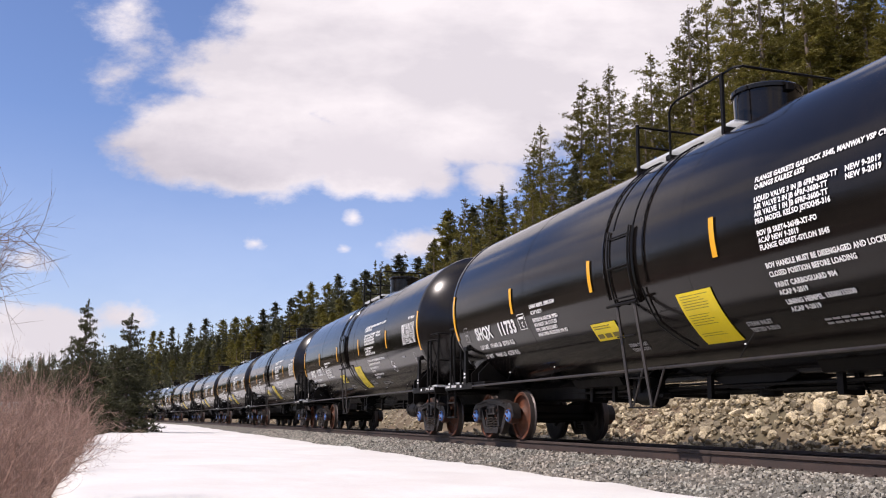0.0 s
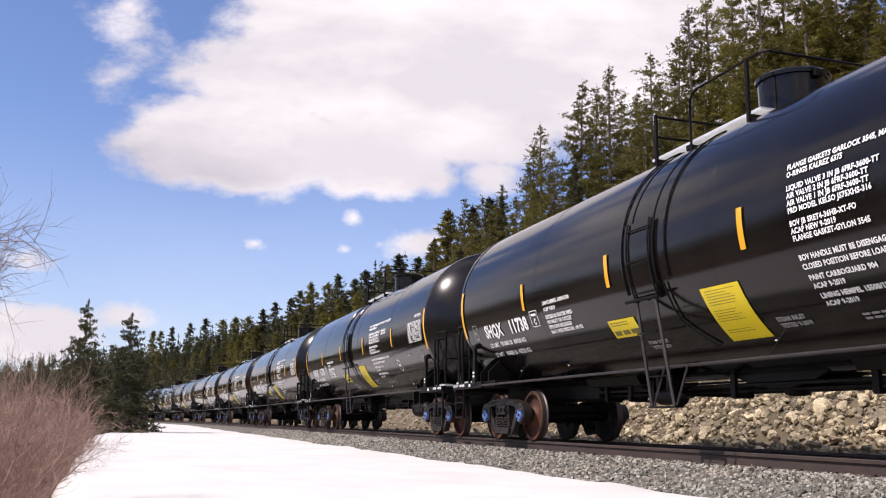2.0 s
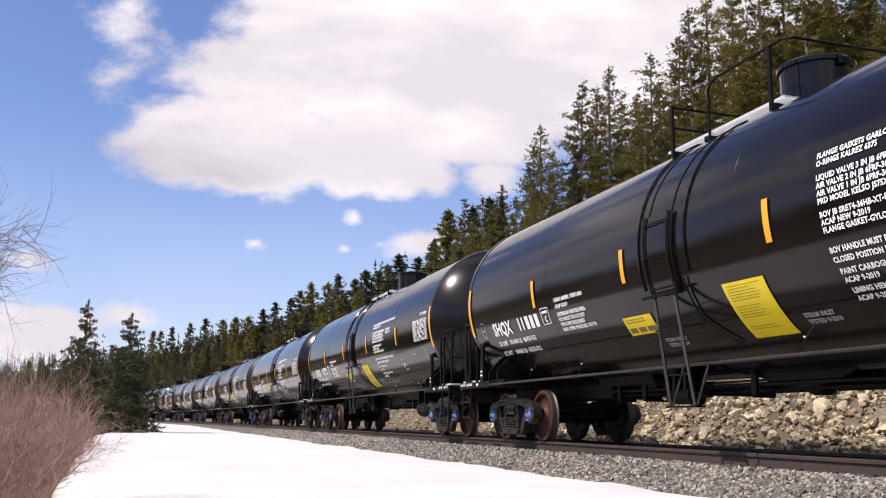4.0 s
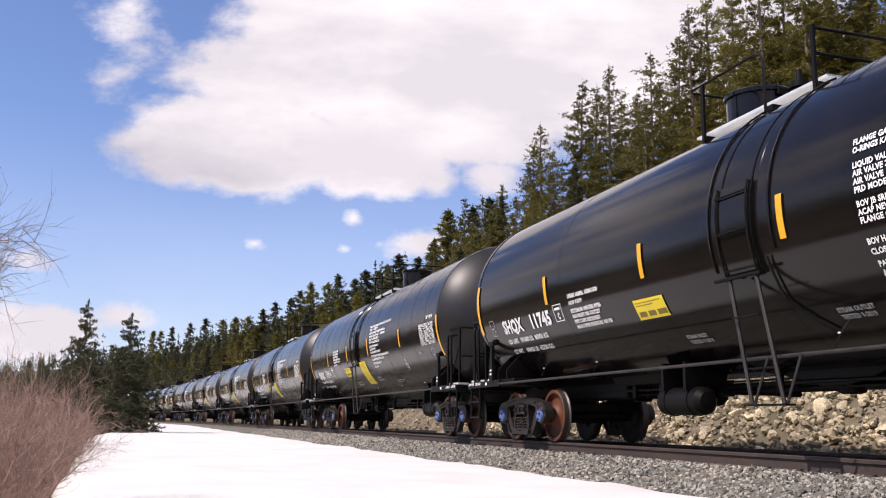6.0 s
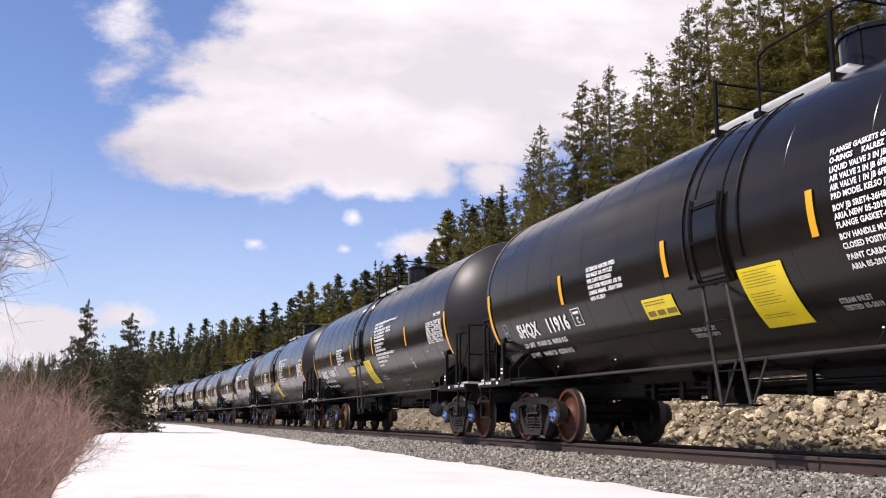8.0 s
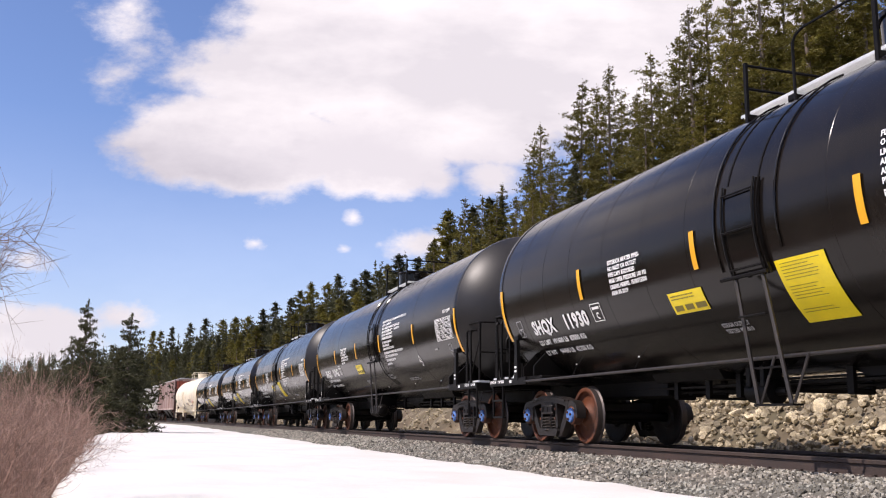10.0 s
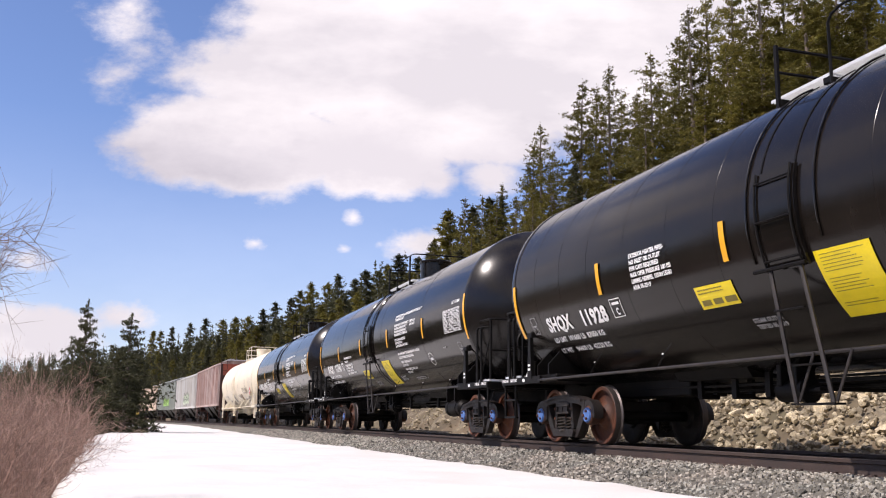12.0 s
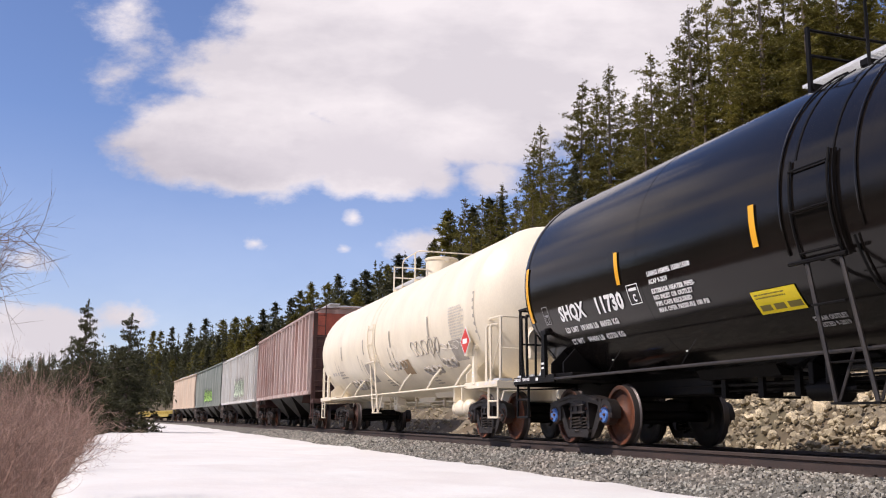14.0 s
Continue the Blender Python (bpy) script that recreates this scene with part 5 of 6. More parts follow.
        for y in (-1.42, 1.42):
            part("corner_post", Mesh().box(*sorted((s * (L - 0.04), s * (L + 0.06))), y - 0.08, y + 0.08, 0.95, z1 - 0.2, 0, 0.01), low_paint, car)
            part("slope_brace", Mesh().tube([(s * (L - 0.2), y, 1.1), (s * (L - 1.7), y, 1.7)], 0.05, 6), STEEL_BLACK, car)
        lad = Mesh()
        for y in (-1.5, -1.05):
            lad.tube([(s * (L + 0.14), y, 0.5), (s * (L + 0.14), y, z1 + 0.1)], 0.02, 5)
        for k in range(10):
            lad.tube([(s * (L + 0.14), -1.5, 0.55 + k * 0.42), (s * (L + 0.14), -1.05, 0.55 + k * 0.42)], 0.016, 5)
        part("ladder", lad, low_paint, car)
        for z in (1.6, 2.3, 3.1):
            part("end_beam", Mesh().box(*sorted((s * (L + 0.02), s * (L + 0.09))), -1.4, 1.4, z, z + 0.08, 0, 0.01), low_paint, car)
        part("coupler", Mesh().box(*sorted((s * (L + 0.45), s * (L + 0.62))), -0.14, 0.14, 0.74, 1.0, 0, 0.03), CAST, car)
        part("corner_step", Mesh().tube([(s * (L + 0.4), -1.47, 1.0), (s * (L + 0.4), -1.47, 0.42), (s * (L - 0.05), -1.47, 0.42), (s * (L - 0.05), -1.47, 1.0)], 0.024, 6), low_paint, car)
        add_truck(car, s * (L - 1.35))
    if graffiti:
        scrawl(car, -W - curved - (0.11 if ribs else 0.0), *graffiti)
    return car


def flat_car():
    car = tagged(new("flat_car"), "faded yellow flat car with an empty deck", "flat car", "train")
    part("deck", Mesh().box(-9.0, 9.0, -1.4, 1.4, 1.05, 1.22, 0, 0.02), FLAT_YELLOW, car)
    for y in (-1.0, 1.0):
        part("side_sill", Mesh().prism([(-9, 1.1), (9, 1.1), (9, 0.85), (5.5, 0.8), (4.5, 0.5), (-4.5, 0.5), (-5.5, 0.8), (-9, 0.85)], y * 1.36 - 0.04, y * 1.36 + 0.04), FLAT_YELLOW, car)
    for k in range(10):
        part("stake_pocket", Mesh().box(-8.2 + k * 1.8, -8.0 + k * 1.8, -1.5, -1.40, 0.85, 1.12, 0, 0.01), FLAT_YELLOW, car)
    part("centre_sill", Mesh().box(-9.2, 9.2, -0.25, 0.25, 0.6, 1.05, 0, 0.02), STEEL_BLACK, car)
    for s in (-1, 1):
        add_truck(car, s * 7.0)
    return car


def white_tank_car():
    car = tank_car("white", CREAM, CREAM, [-5.1, -1.6, 1.6, 4.9], "cream-painted tank car with grime, faint stencils and a red hazard placard", letters=False)
    rng = random.Random(11)

    def put(name, shape, x, a, mat, label=""):
        part(name, wrapped(shape, x, a), mat, car, label, smooth=None)
    for x, a0, a1 in ((7.76, -25, 9), (4.7, -14, 2), (1.3, -14, 1), (-1.7, -14, 1), (-4.7, -14, 1)):
        put("faded_stripe", rect(-0.05, 0.05, 0, radians(a1 - a0) * TANK_R, 1, 6), x, a0, GRIME)
    put("data_table", word_bars(rng, 1.0, 0.035, 0.06, 12), 6.2, 3, material("faint_stencil", (0.62, 0.58, 0.50), 0.6), "faint stencilled table")
    put("owner_mark", bars([[(0, 0.28), (0.38, 0.6), (0.75, 1.0), (1.15, 1.5)]], 0.10, 0.2), -6.7, -26, SPRAY)
    for x, a in ((-5.6, -26), (-0.5, -44), (3.4, -48)):
        put("worn_stencil", word_bars(rng, rng.uniform(0.5, 1.0), 0.05, 0.1, 3), x, a, GRIME)
    put("placard", rect(0, 0.78, 0, 0.42, 1, 4), 1.75, -42, material("brown_placard", (0.33, 0.22, 0.11), 0.6), "brown faded placard")
    put("placard", rect(0, 0.75, 0, 0.48, 1, 4), 5.95, -37, GRIME, "grey grimy panel")
    put("placard", rect(0, 0.70, 0, 0.62, 1, 4), -1.95, -45, GRIME, "grey grimy panel")

    def letters(x0, x1, a0, a1, n, r, mat, label):
        """Sprayed letters along the flank, made of bent strokes."""
        g = Mesh()
        for k in range(n):
            cx, w = x0 + (x1 - x0) * (k + 0.5) / n, (x1 - x0) / n * 0.45
            pts = []
            for t in np.linspace(0, 5, 14):
                x = cx + w * math.cos(t * 1.5 + 1.7 * k)
                a = radians((a0 + a1) / 2 + (a1 - a0) / 2 * math.sin(t * 1.25 + 2 * k) + rng.uniform(-0.8, 0.8))
                pts.append((x, -(TANK_R + 0.008) * math.cos(a), TANK_Z + (TANK_R + 0.008) * math.sin(a)))
            g.tube(pts, r, 4)
        part("graffiti", g, mat, car, label)
    letters(3.1, 5.3, -27, -15, 5, 0.014, GRIME, "thin grey sprayed scrawl")
    letters(0.7, 2.3, -35, -28, 5, 0.018, GRIME, "thin grey sprayed scrawl")
    letters(5.3, 7.0, -27, -22, 4, 0.010, SPRAY, "faint grey sprayed scrawl")
    letters(3.4, 4.7, -45, -38, 4, 0.034, GRIME, "smeared grey sprayed letters")
    letters(5.0, 5.9, -41, -34, 3, 0.034, GRIME, "smeared grey sprayed letters")
    letters(-4.6, -2.6, -52, -40, 4, 0.034, GRIME, "smeared grey sprayed letters")
    for x in (-5.8, -2.5, 1.0, 4.6):
        for dx, da in ((0, 0), (0.35, -5)):
            put("rust_streak", rect(-0.02, 0.02, 0, 0.5, 1, 5), x + dx, -30 + da, GRIME)
    # red diamond placard on the corner post
    d = Mesh()
    for r, y, mat in ((0.30, -1.66, 0), (0.265, -1.666, 1)):
        d.add([(7.3 + a * r, y, 1.92 + b * r) for a, b in ((0, -1), (1, 0), (0, 1), (-1, 0))], [(0, 1, 2, 3)], mat)
    d.add([(7.3 + a, -1.672, 1.92 + b) for a, b in rect(-0.13, 0.13, -0.05, 0.05)[0]], [(0, 1, 3, 2)], 0)
    part("placard_holder", Mesh().box(7.22, 7.38, -1.655, -1.53, 1.62, 1.90, 0, 0.01), CREAM, car)
    part("placard", d, [WHITE, RED], car, "red and white diamond hazard placard", smooth=None)
    return car


# ---------------------------------------------------------------- the train
GLOSSY_LABEL = "glossy black tank car with white stencils and yellow placards"
SATIN_LABEL = "satin black tank car with jacket seams, white stencils and yellow placards"
NUMBERS = {-2: "", -1: "11733", 0: "11731", 1: "11738", 2: "11750", 3: "", 4: "11729", 5: "11745", 6: "11914", 7: "11916", 8: "", 9: "11930", 10: "11942", 11: "11928", 12: "11741", 13: "11730"}
SATIN_CARS = (6, 7, 8, 9, 10, 11)
HOME = -28.85         # where car 0 stands at the start


def build_train():
    glossy = tank_car("glossy", GLOSS, STEEL_BLACK, [-4.1, 0.9, 4.6], GLOSSY_LABEL)
    satin = tank_car("satin", SATIN, STEEL_BLACK, [-6.9, -5.95, -5.0, -3.9, -2.8, -1.75, 0.75, 2.0, 3.2, 4.5, 5.7, 6.8], SATIN_LABEL)
    bases = {"glossy": glossy, "satin": satin,
             "glossy_b": tank_car("glossy_b", GLOSS, STEEL_BLACK, [-4.1, 0.9, 4.6], "glossy black tank car with one small yellow placard"),
             "satin_b": tank_car("satin_b", SATIN, STEEL_BLACK, [-4.1, 1.2, 4.6], "satin black tank car with one small yellow placard")}
    cars = []
    used = dict.fromkeys(bases, False)
    rng = random.Random(1)
    todo = []
    for n in sorted(NUMBERS):
        kind = ("satin" if n in SATIN_CARS else "glossy") + ("_b" if n in (5, 10) else "")
        base = bases[kind]
        car = copy_thing(base, Matrix()) if used[kind] else base
        used[kind] = True
        todo.append((car, n))
    for car, n in todo:
        number_lettering(car, NUMBERS[n], rng, n not in SATIN_CARS)
        cars.append((car, HOME - PITCH * n, 7.0))
    cars.append((white_tank_car(), -283.0, 7.0))
    cars.append((hopper("weathered oxide-brown covered hopper car with ribbed sides", BROWN, OXIDE, 16.8, 20, 4.62), -301.7, 6.0))
    cars.append((hopper("pale grey covered hopper car with ribbed sides and a small scrawl", PALE_GREY, PALE_GREY, 18.6, 21, 4.50, graffiti=(-0.5, 4.2, 1.65, 2.75, SPRAY_WHITE, 3, "pale green and white sprayed letters")), -319.4, 6.8))
    cars.append((hopper("faded dark green covered hopper car with curved sides and lime graffiti", DARK_GREEN, DARK_GREEN, 19.2, 0, 4.60, 0.06, (-1.5, 4.0, 1.6, 2.65, LIME, 5, "lime-green sprayed letters with dark outlines")), -338.4, 7.0))
    cars.append((hopper("tan covered hopper car with smooth curved sides", TAN, TAN, 20.4, 0, 4.55, 0.06), -358.3, 7.5))
    f = flat_car()
    cars.append((f, -378.6, 7.0))
    cars.append((copy_thing(f, Matrix()), -397.6, 7.0))
    return cars


TRAIN = build_train()


def run(t):
    """How far the train has gone at t seconds."""
    return 18.4774 * t - 0.004975 * t * t + float(np.interp(t, RUN_T, RUN_D))


RUN_T, RUN_D = (0, 1.5, 3, 5.5, 8, 10.4, 12, 14), (0.0, -0.05, -0.2, -0.32, -0.25, -0.03, 0.1, 0.27)


def place_on_track(x, reach):
    a, b = float(track_y(x - reach)), float(track_y(x + reach))
    return pose(x, (a + b) / 2, 0, 0, 0, math.degrees(math.atan2(b - a, 2 * reach)))


def motions():
    times = [0.5 * k for k in range(29)]
    for car, home, reach in TRAIN:
        walk(car, [(t, place_on_track(home + run(t), reach)) for t in times])
    # wheels roll without slipping; wheelsets at the same spot under like cars share one set of keys
    shared = {}
    ticks = [k / FPS for k in range(14 * FPS + 1)]
    for car, _, _ in TRAIN:
        for ws in wheels_of(car):
            x = round(ws.location.x, 3)
            if x not in shared:
                walk(ws, [(t, Matrix.Translation((x, 0, 0.457)) @ Euler((0, run(t) / 0.457, 0)).to_matrix().to_4x4()) for t in ticks])
                shared[x] = ws.animation_data
            else:
                ws.rotation_mode = "QUATERNION"
                data = ws.animation_data_create()
                data.action = shared[x].action
                data.action_slot = shared[x].action_slot

# ---------------------------------------------------------------- trees and shrubs


def tuft_shape(blades, seed, slim=0.20):
    """A brush of slim needle blades that point every way from the twig."""
    rng = np.random.default_rng(seed)
    V, F = [], []
    for k in range(blades):
        d = rng.normal(size=3)
        d /= np.linalg.norm(d)
        side = np.cross(d, rng.normal(size=3))
        side /= np.linalg.norm(side)
        V += [d, -0.12 * d + slim * side, -0.12 * d - slim * side]
        F.append((3 * k, 3 * k + 1, 3 * k + 2))
    return np.array(V), np.array(F)


def conifer_mesh(seed, height, spread, bare, needles, dense, size, tufts, pine=True, slim=0.145):
    """Trunk and crown of one conifer: whorls of boughs that carry puffs of needle tufts; pines are ragged, spruces even cones."""
    rng = np.random.default_rng(seed)
    trunk = Mesh()
    bend = rng.normal(0, 0.010 * height, 2)
    pts = [(bend[0] * (k / 6) ** 2, bend[1] * (k / 6) ** 2, height * k / 6 * 0.985 - (0.6 if k == 0 else 0)) for k in range(7)]
    trunk.tube(pts, 0.010 * height + 0.04, 6, r_end=0.015)
    boughs = []
    z = bare * height
    while z < height * 0.97:
        t = (z - bare * height) / (height * (1 - bare))
        ragged = rng.uniform(0.62, 1.15) if pine else rng.uniform(0.85, 1.08)
        reach = spread * (1 - t) ** (0.72 if pine else 0.82) * ragged * (0.55 + 0.45 * min(1, t * 6 + 0.2)) + 0.05
        for _ in range(max(3, int(dense * (0.55 + 0.45 * (1 - t))))):
            a = rng.uniform(0, math.tau)
            L = reach * rng.uniform(0.45, 1.12)
            zz = z + rng.uniform(-0.2, 0.2)
            rise = (rng.uniform(-0.18, 0.22) if pine else rng.uniform(-0.38, -0.05)) + 0.5 * t
            f = (zz / height) ** 2
            base = np.array([bend[0] * f, bend[1] * f, zz])
            boughs.append((base, base + np.array([math.cos(a) * L, math.sin(a) * L, L * rise]), L, t))
        z += rng.uniform(0.26, 0.46) * (1.0 - 0.45 * t) * height / 13.0 * 1.25
    total = sum(q[2] + 0.12 for q in boughs)
    places, sizes = [], []
    for base, tip, L, t in boughs:
        n = max(3, int(round(tufts * (L + 0.12) / total)))
        for c in rng.uniform(0.3, 1.0, max(1, n // 4)):         # puffs along the bough
            for k in np.clip(rng.normal(c, 0.10, max(3, n // max(1, n // 4))), 0.12, 1.05):
                droop = 0.16 * L * (k - 0.5) ** 2 if pine else -0.10 * L * k * k
                places.append(base + (tip - base) * k + np.array([0, 0, droop]) + rng.normal(0, 0.055 * L + 0.03, 3) * (1, 1, 0.75))
                sizes.append(size * rng.uniform(0.7, 1.2) * (1 - 0.40 * t))
    for k in range(14):     # the leader
        f = 0.93 + 0.075 * k / 13
        places.append(np.array([bend[0] * f * f, bend[1] * f * f, height * f]) + rng.normal(0, 0.03, 3))
        sizes.append(size * 0.55 * (1.15 - (f - 0.93) * 9))
    for b_, t_, L, _ in boughs[:: 4 if len(boughs) > 90 else 1]:
        trunk.tube([b_, (b_ + t_) / 2 + np.array([0, 0, -0.02]), t_], 0.010 + 0.010 * L, 3, caps=False, r_end=0.004)
    v, f = scattered(*tuft_shape(6, seed, slim), np.array(places), np.array(sizes), rng, (0.75, 1.15))
    return trunk.data("trunk", [BARK], 60), numpy_mesh("crown", v, f, needles)


def plant(kind, x, y, z, turn, size, label, group, tilt=0.0):
    t = tagged(new(kind[2]), label, "tree", group)
    part("trunk", kind[0], None, t)
    part("crown", kind[1], None, t)
    t.matrix_basis = Matrix.Translation((x, y, z)) @ Euler((radians(tilt), radians(tilt * 0.6), turn)).to_matrix().to_4x4() @ Matrix.Diagonal((size[0], size[0], size[1], 1))
    return t


def build_forest():
    rng = np.random.default_rng(21)
    near = [(*conifer_mesh(100 + k, 13.0, s, b, NEEDLE, d, 0.34, 1100, slim=0.20), "pine_tree") for k, (s, b, d) in enumerate([(2.7, 0.08, 8), (2.4, 0.18, 8), (3.0, 0.05, 8), (2.3, 0.24, 8), (2.6, 0.12, 8)])]
    edge = [(*conifer_mesh(150 + k, 13.0, s, b, NEEDLE, d, 0.215, 3500, slim=0.195), "pine_tree") for k, (s, b, d) in enumerate([(2.7, 0.08, 9), (2.4, 0.18, 9), (3.0, 0.05, 9), (2.3, 0.24, 9), (2.6, 0.12, 9)])]
    mid = [(*conifer_mesh(200 + k, 13.0, s, b, NEEDLE, d, 0.72, 330, slim=0.165), "pine_tree") for k, (s, b, d) in enumerate([(2.4, 0.08, 5), (2.1, 0.12, 5), (2.6, 0.05, 5), (2.2, 0.08, 5)])]
    sp = [(*conifer_mesh(300 + k, 13.0, s, b, SPRUCE, d, 0.72, 330, False, 0.165), "spruce_tree") for k, (s, b, d) in enumerate([(2.0, 0.03, 5), (2.4, 0.02, 5), (2.2, 0.04, 5)])]
    for k, (x, w, h) in enumerate(EDGE_TREES + SKYLINE_TREES):
        kind = edge[k % 5] if x > -100 else (mid[:3] + sp)[k % 6]
        wide = rng.uniform(1.05, 1.35) * (0.75 + 0.25 * h / 13.0) * (1.05 if x > -100 else 1.55)
        plant(kind, x, float(track_y(x)) + w, float(ground_z(x, w)) - 0.2, rng.uniform(0, 6.3), (wide, (h + 0.2) / 13.0), "tall lodgepole pine with a grey trunk and olive needles" if kind[2] == "pine_tree" else "dark narrow spruce among the pines",
              "pines on the hillside" if kind[2] == "pine_tree" else "spruces on the hillside", rng.normal(0, 0.5))
    for k in range(180):
        x = -46 - 230 * rng.random() ** 1.2
        low = rng.random() < 0.6
        w = rng.uniform(11, 29) if low else rng.uniform(30, 58)
        if x > -62 and w < 27:
            w += 16
        h = rng.uniform(5.5, 9.0) if w < 29 else rng.uniform(7.5, 10.5)
        kinds = mid if rng.random() < (0.8 if x > -120 else 0.4) else sp
        if x > -95 and w < 48:
            kinds = near if rng.random() < 0.85 else sp
        kd = kinds[rng.integers(len(kinds))]
        wide = rng.uniform(0.9, 1.25) * (0.6 + 0.4 * h / 13.0) * (1.0 if x > -95 else 1.3)
        plant(kd, x, float(track_y(x)) + w, float(ground_z(x, w)) - 0.2, rng.uniform(0, 6.3), (wide, h / 13.0), "lodgepole pine with olive-green needles on the slope" if kd[2] == "pine_tree" else "dark narrow spruce among the pines",
              "pines on the hillside" if kd[2] == "pine_tree" else "spruces on the hillside", rng.normal(0, 0.8))
    return near, sp


def joined_wood(name, label, spots, rng, needles, clumps=60):
    """Far woods: simple ragged conifers, all in one mesh."""
    V, F, o = [], [], 0
    star, faces = tuft_shape(3, 12, 0.30)
    for x, y, z, h, r in spots:
        t = rng.random(clumps) ** 0.8
        rad = r * (1 - t) * rng.uniform(0.25, 1.0, clumps) + 0.03
        a = rng.uniform(0, math.tau, clumps)
        P = np.stack([x + rad * np.cos(a), y + rad * np.sin(a), z + h * (0.10 + 0.88 * t)], 1)
        v, f = scattered(star, faces, P, (0.30 + 0.45 * (1 - t)) * r / 1.5 * 1.05, rng, (0.7, 1.2))
        V.append(v), F.append(f + o)
        o += len(v)
        tr = np.array([(x - 0.12, y, z - 0.5), (x + 0.12, y, z - 0.5), (x, y, z + h * 0.97), (x, y - 0.12, z - 0.5), (x, y + 0.12, z - 0.5)])
        V.append(tr), F.append(np.array([(0, 1, 2), (3, 4, 2)]) + o)
        o += 5
    tagged(new(name, numpy_mesh(name, np.concatenate(V), np.concatenate(F), needles)), label, "forest", kind="stuff")


def build_far_woods():
    rng = np.random.default_rng(33)
    spots = []
    for _ in range(1500):
        x = -60 - 1100 * rng.random() ** 1.2
        w = 14 + 150 * rng.random() ** 1.6
        if x > -240 and w < 58:
            w += 44
        if x < -260:
            w = 14 + (w - 14) * 0.5
        spots.append((x, float(track_y(x)) + w, float(ground_z(x, w)), rng.uniform(6.5, 11) if w < 30 else rng.uniform(9, 13), rng.uniform(1.6, 2.6)))
    for _ in range(760):       # the wood between the skyline trees
        x = -88 - 215 * rng.random()
        w = rng.uniform(25, 60)
        spots.append((x, float(track_y(x)) + w, float(ground_z(x, w)), rng.uniform(8.0, 12.0) if x < -125 else rng.uniform(6.5, 9.0), rng.uniform(1.5, 2.2)))
    for _ in range(190):       # young trees down to the ballast on the bend
        x = -175 - 260 * rng.random()
        w = rng.uniform(6.5, 15)
        spots.append((x, float(track_y(x)) + w, float(ground_z(x, w)), rng.uniform(4.0, 7.5), rng.uniform(1.3, 1.9)))
    for _ in range(420):       # the far hill where the valley turns
        x = -520 - 420 * rng.random()
        w = rng.uniform(50, 230)
        spots.append((x, float(track_y(x)) + w, float(ground_z(x, w)), rng.uniform(11, 17), rng.uniform(2.2, 3.4)))
    joined_wood("far_forest", "dark conifer forest on the distant hillside", spots, rng, SPRUCE, 30)
    spots = []
    for _ in range(210):       # the wood's depth behind the pines at the brow
        x = rng.uniform(-76, -44)
        w = -x * rng.uniform(0.68, 1.2) - TRACK_Y
        if w > 31:
            spots.append((x, float(track_y(x)) + w, float(ground_z(x, w)) - 0.3, rng.uniform(6, 9.5), rng.uniform(1.5, 2.1)))
    joined_wood("hillside_wood", "olive pine wood thick behind the brow of the cutting", spots, rng, NEEDLE, 120)
    spots = []
    for _ in range(420):       # the wood beyond the shrubs and behind the camera
        x = rng.uniform(-260, 120)
        w = -30 - 70 * rng.random() ** 1.3
        spots.append((x, float(track_y(x)) + w, float(ground_z(x, w)), rng.uniform(10, 16), rng.uniform(1.8, 2.6)))
    joined_wood("south_forest", "dark conifer wood on the near side of the valley", [s for s in spots if not (s[0] < -10 and -0.13 < math.atan2(s[1], -s[0]) < 0.05)], rng, SPRUCE, 40)
    spots = []
    for _ in range(260):
        x = rng.uniform(10, 160)
        w = 28 + 60 * rng.random()
        spots.append((x, float(track_y(x)) + w, float(ground_z(x, w)), rng.uniform(10, 14), rng.uniform(1.4, 2.0)))
    joined_wood("east_forest", "conifer wood above the line", spots, rng, SPRUCE, 40)


def grow(m, rng, p, d, length, r, level, forks, up=0.05):
    """A twig that forks into finer ones."""
    pts, q = [p], p
    n = (4, 3, 2, 1)[level]
    for _ in range(n):
        d = d + rng.normal(0, 0.27, 3) + np.array([0, 0, up])
        d = d / np.linalg.norm(d)
        q = q + d * length / n
        pts.append(q)
    m.tube(pts, r, 4 if level == 0 else 3, caps=False, r_end=r * 0.35)
    if level < 3:
        for k in range(forks if level < 2 else forks - 1):
            s = rng.uniform(0.3, 1.0)
            i = min(n - 1, int(s * n))
            b = pts[i] + (pts[i + 1] - pts[i]) * (s * n - i)
            e = d + rng.normal(0, 0.55, 3)
            grow(m, rng, b, e / np.linalg.norm(e), length * rng.uniform(0.38, 0.62), r * 0.5, level + 1, forks, up)


def shrub_mesh(seed, stems, height, thick, forks, fan):
    """A leafless shrub of many stems."""
    rng = np.random.default_rng(seed)
    m = Mesh()
    for _ in range(stems):
        a = rng.uniform(0, math.tau)
        d = np.array([math.cos(a) * rng.uniform(0.1, fan), math.sin(a) * rng.uniform(0.1, fan), 1.0])
        grow(m, rng, np.array([rng.normal(0, 0.20), rng.normal(0, 0.20), 0]), d / np.linalg.norm(d), height * rng.uniform(0.5, 0.85), thick, 0, forks)
    return m.data("crown", [TWIG])


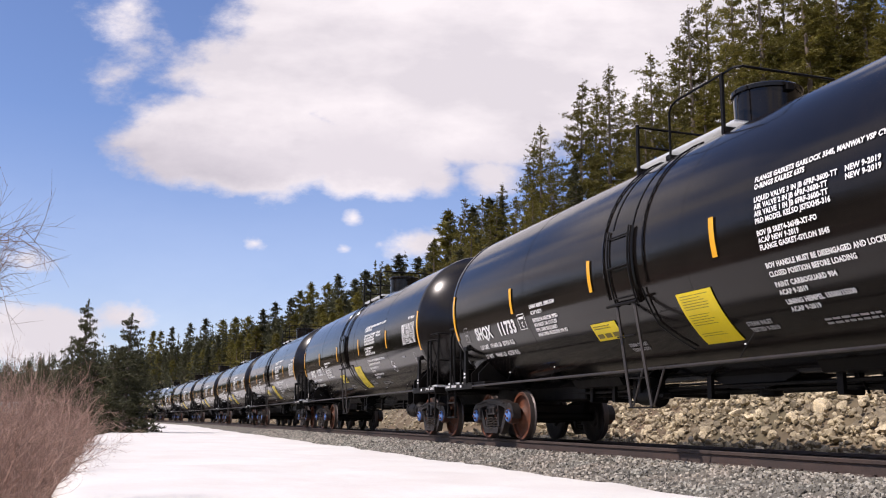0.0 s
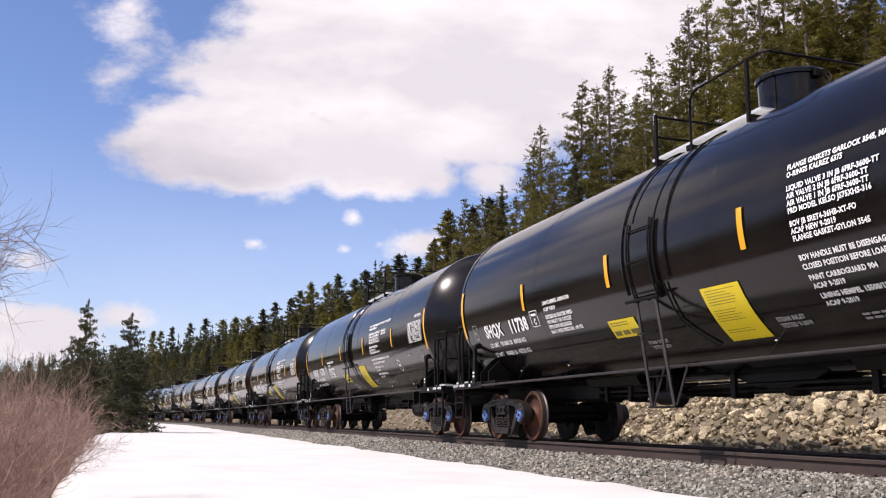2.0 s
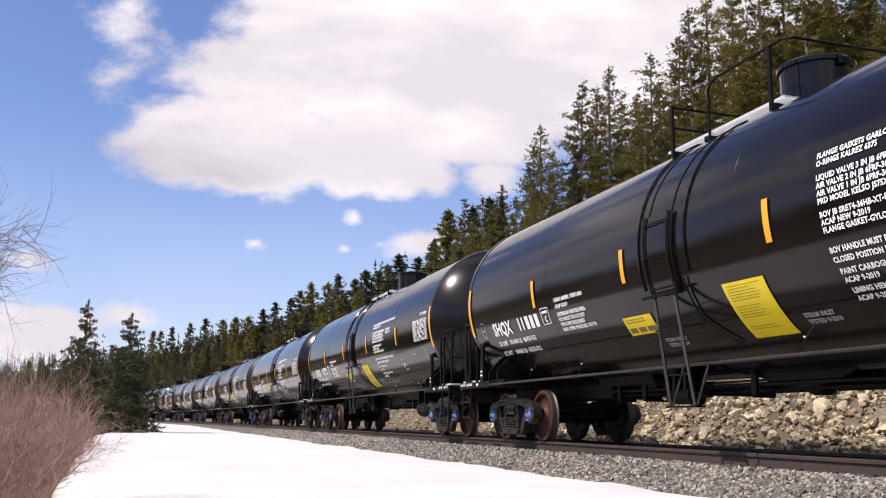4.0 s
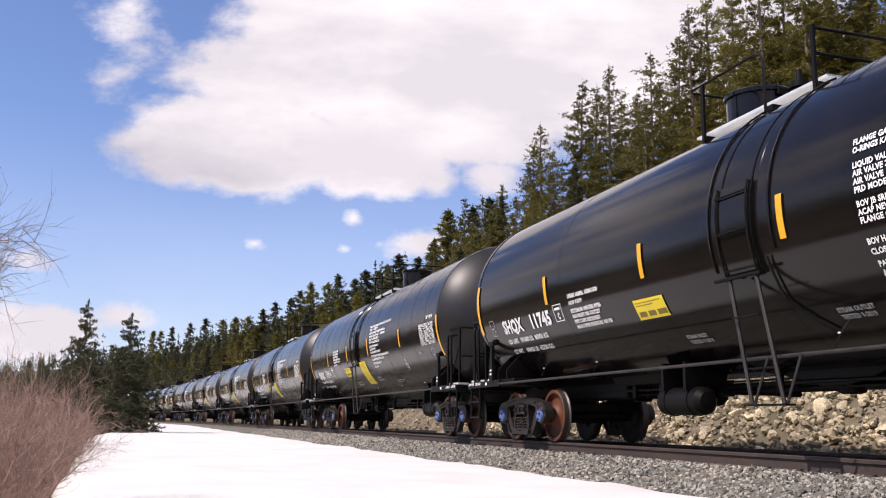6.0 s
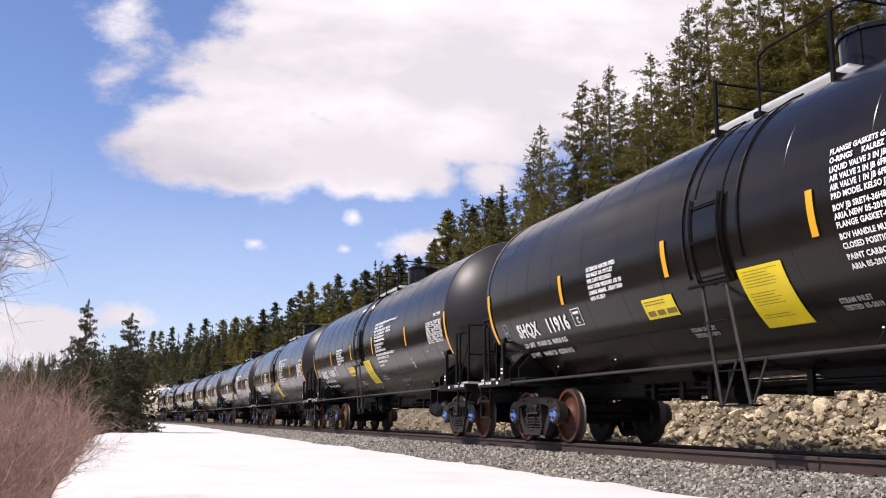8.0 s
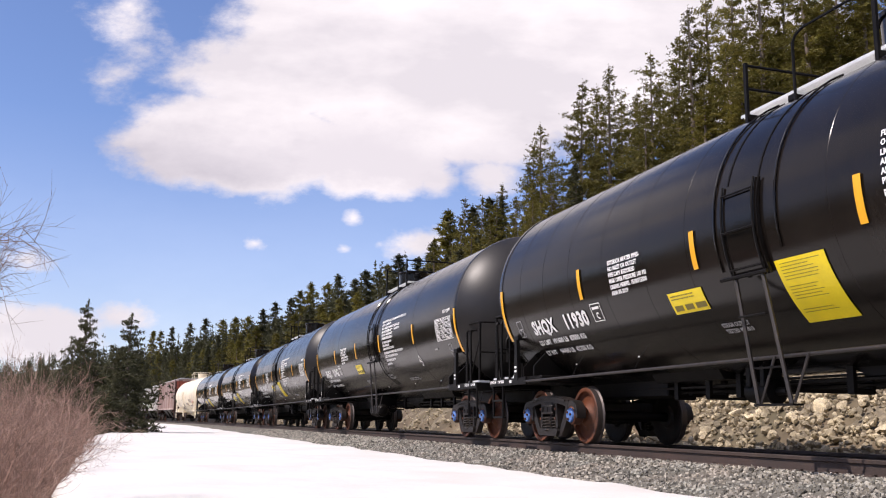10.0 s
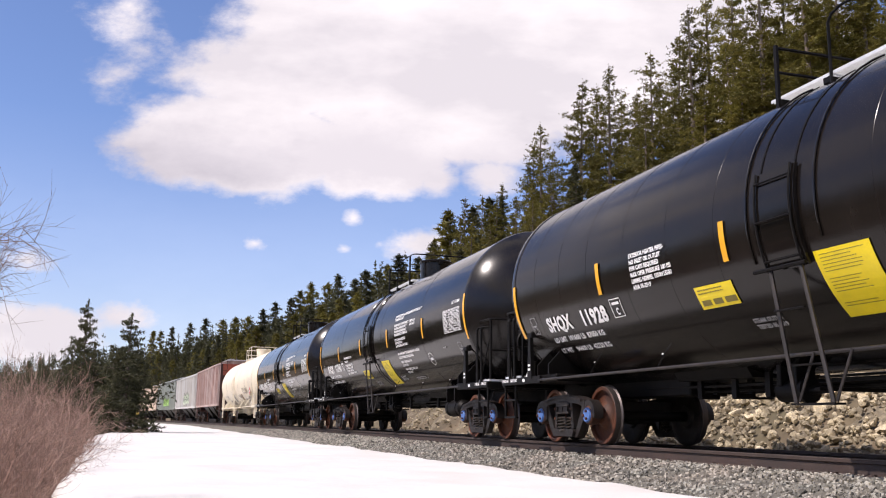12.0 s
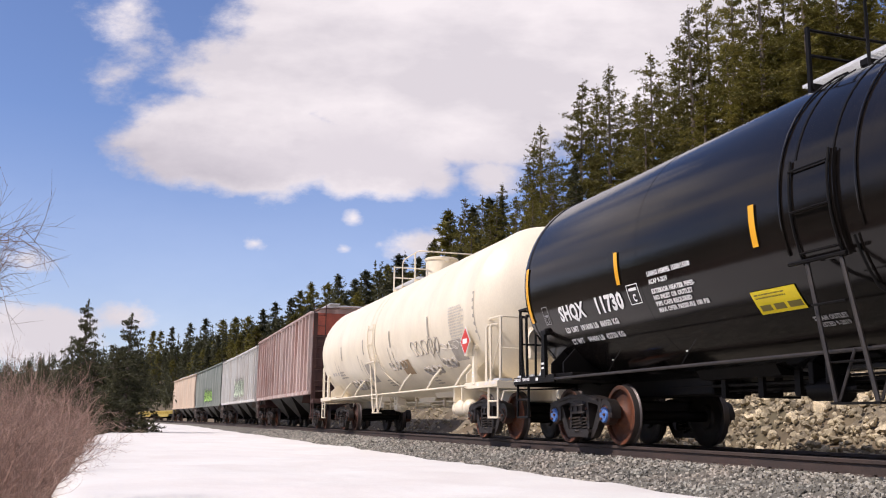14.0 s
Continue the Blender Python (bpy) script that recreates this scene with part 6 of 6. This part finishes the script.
def build_shrubs():
    # willows below the snow bank
    rng = np.random.default_rng(77)
    kinds = [shrub_mesh(50 + k, 21, 1.0, 0.0072, 4, 0.50) for k in range(5)]
    spots = []
    for x in (-9.2, -10.2, -11.4, -12.8, -14.2, -15.8, -17.5, -19.5, -22.0, -25.0):
        edge = -1.02 - 0.030 * (-x - 9)
        spots.append((x, edge - 0.02, 0.70))
        if x < -10.5:
            spots.append((x - 0.7, edge + 0.20, 0.46))
        y = edge - rng.uniform(0.45, 0.6)
        while y > 0.150 * x - 0.25 and len(spots) < 60:
            spots.append((x + rng.uniform(-0.6, 0.6), y, 1.0 if y < edge - 0.5 or x < -12 else 0.85))
            y -= rng.uniform(0.5, 0.8) * (1 + 0.02 * (-x - 9))
    for k, (x, y, f) in enumerate(spots):
        w = y - float(track_y(x))
        h = 1.30 * (0.72 + 0.044 * -x) * f * rng.uniform(0.9, 1.08)
        ob = tagged(new("willow_shrub"), "leafless reddish-brown willow shrub beside the snow" if f == 1.0 else "low leafless willow shrub at the snow's edge", "shrub", "bare shrubs")
        part("crown", kinds[k % 5], None, ob)
        ob.matrix_basis = Matrix.Translation((x, y, float(ground_z(x, w)) - 0.05)) @ Euler((0, 0, rng.uniform(0, 6.3))).to_matrix().to_4x4() @ Matrix.Diagonal((0.85 * h, 0.85 * h, h, 1))
    # a sapling whose branches reach towards the track
    rng = np.random.default_rng(79)
    x, y = -7.6, -1.57
    z0 = float(ground_z(x, y - float(track_y(x)))) - 0.05
    ob = tagged(new("aspen_sapling"), "bare pale-barked sapling with forked twigs", "shrub", "bare shrubs")
    ob.matrix_basis = pose(x, y, z0)
    part("trunk", Mesh().tube([(0, 0, 0), (0.03, 0.02, 0.8), (-0.02, 0.05, 1.7), (0.02, 0.04, 2.6), (0.05, 0.10, 3.4)], 0.024, 6, r_end=0.006), PALE_TWIG, ob)
    for k in range(12):
        m = Mesh()
        d = np.array([rng.normal(0, 0.35), rng.uniform(0.7, 1.0), rng.uniform(0.10, 0.70)])
        grow(m, rng, np.array([0, 0.04, 1.70 + 0.075 * k]), d / np.linalg.norm(d), rng.uniform(0.55, 0.9), 0.006, 1, 5, 0.03)
        part("branch", m, PALE_TWIG, ob, smooth=None)


def build_spruces():
    rng = np.random.default_rng(8)
    tall = (*conifer_mesh(401, 9.0, 1.25, 0.02, SPRUCE, 7, 0.33, 1700, False), "spruce_tree")
    wide = (*conifer_mesh(402, 6.0, 2.3, 0.0, SPRUCE, 10, 0.18, 4200, False, 0.21), "spruce_tree")
    for kind, x, y, h, base_h, wid in ((wide, -42, -0.36, 5.3, 6.0, 1.0), (wide, -44, -0.9, 3.6, 6.0, 0.9), (wide, -58, -2.95, 8.3, 6.0, 1.05), (wide, -47, -1.9, 4.6, 6.0, 1.0), (wide, -50, -3.4, 4.4, 6.0, 0.9), (tall, -75, -1.4, 6.0, 9.0, 0.9), (tall, -90, -7.6, 6.5, 9.0, 1.0), (tall, -100, -9.5, 6.0, 9.0, 1.0)):
        w = y - float(track_y(x))
        plant(kind, x, y, float(ground_z(x, w)) - 0.1, rng.uniform(0, 6), (wid, h / base_h), "dark green spruce standing behind the snow bank", "spruces by the track")


# x, distance north of the track, height
EDGE_TREES = [
    (-77.0, 27, 13.1), (-85.5, 30, 13.3), (-82.4, 31, 11.3), (-73.2, 29, 15.4), (-77.9, 33, 16.0), (-69.8, 30, 15.1), (-74.6, 34, 12.7), (-62.9, 30, 12.5), (-69.8, 33, 12.1), (-69.7, 35, 12.7), (-55.7, 29, 13.5), (-63.8, 33, 14.1), (-56.4, 31, 15.5), (-52.2, 30, 14.2), (-47.8, 29, 12.3), (-48.1, 31, 11.7), (-42.3, 28, 10.0), (-42.3, 30, 9.1), (-41.0, 31, 8.9), (-38.3, 30, 7.5)]
SKYLINE_TREES = [
    (-83.9, 26, 9.8), (-100.1, 32, 11.8), (-98.4, 30, 12.0), (-107.7, 33, 13.1), (-98.6, 28, 12.5), (-109.3, 31, 13.4), (-119.1, 34, 14.4), (-113.9, 30, 10.5), (-126.8, 33, 10.3), (-117.9, 27, 10.6), (-124.8, 31, 8.3), (-138.4, 33, 11.4), (-134.4, 30, 10.3), (-131.2, 27, 10.7), (-148.3, 31, 11.2), (-147.9, 28, 12.7), (-166.2, 32, 13.2), (-159.0, 27, 13.0), (-174.6, 30, 13.0), (-174.1, 28, 12.0), (-197.2, 32, 12.8), (-192.6, 28, 11.5), (-213.6, 31, 11.4), (-212.7, 28, 11.8), (-236.6, 32, 12.2), (-237.0, 28, 13.7), (-259.5, 31, 13.7), (-266.9, 28, 14.5), (-291.1, 32, 15.3), (-285.6, 28, 15.4)]
build_forest()
build_far_woods()
build_spruces()
build_shrubs()
build_rubble()

motions()
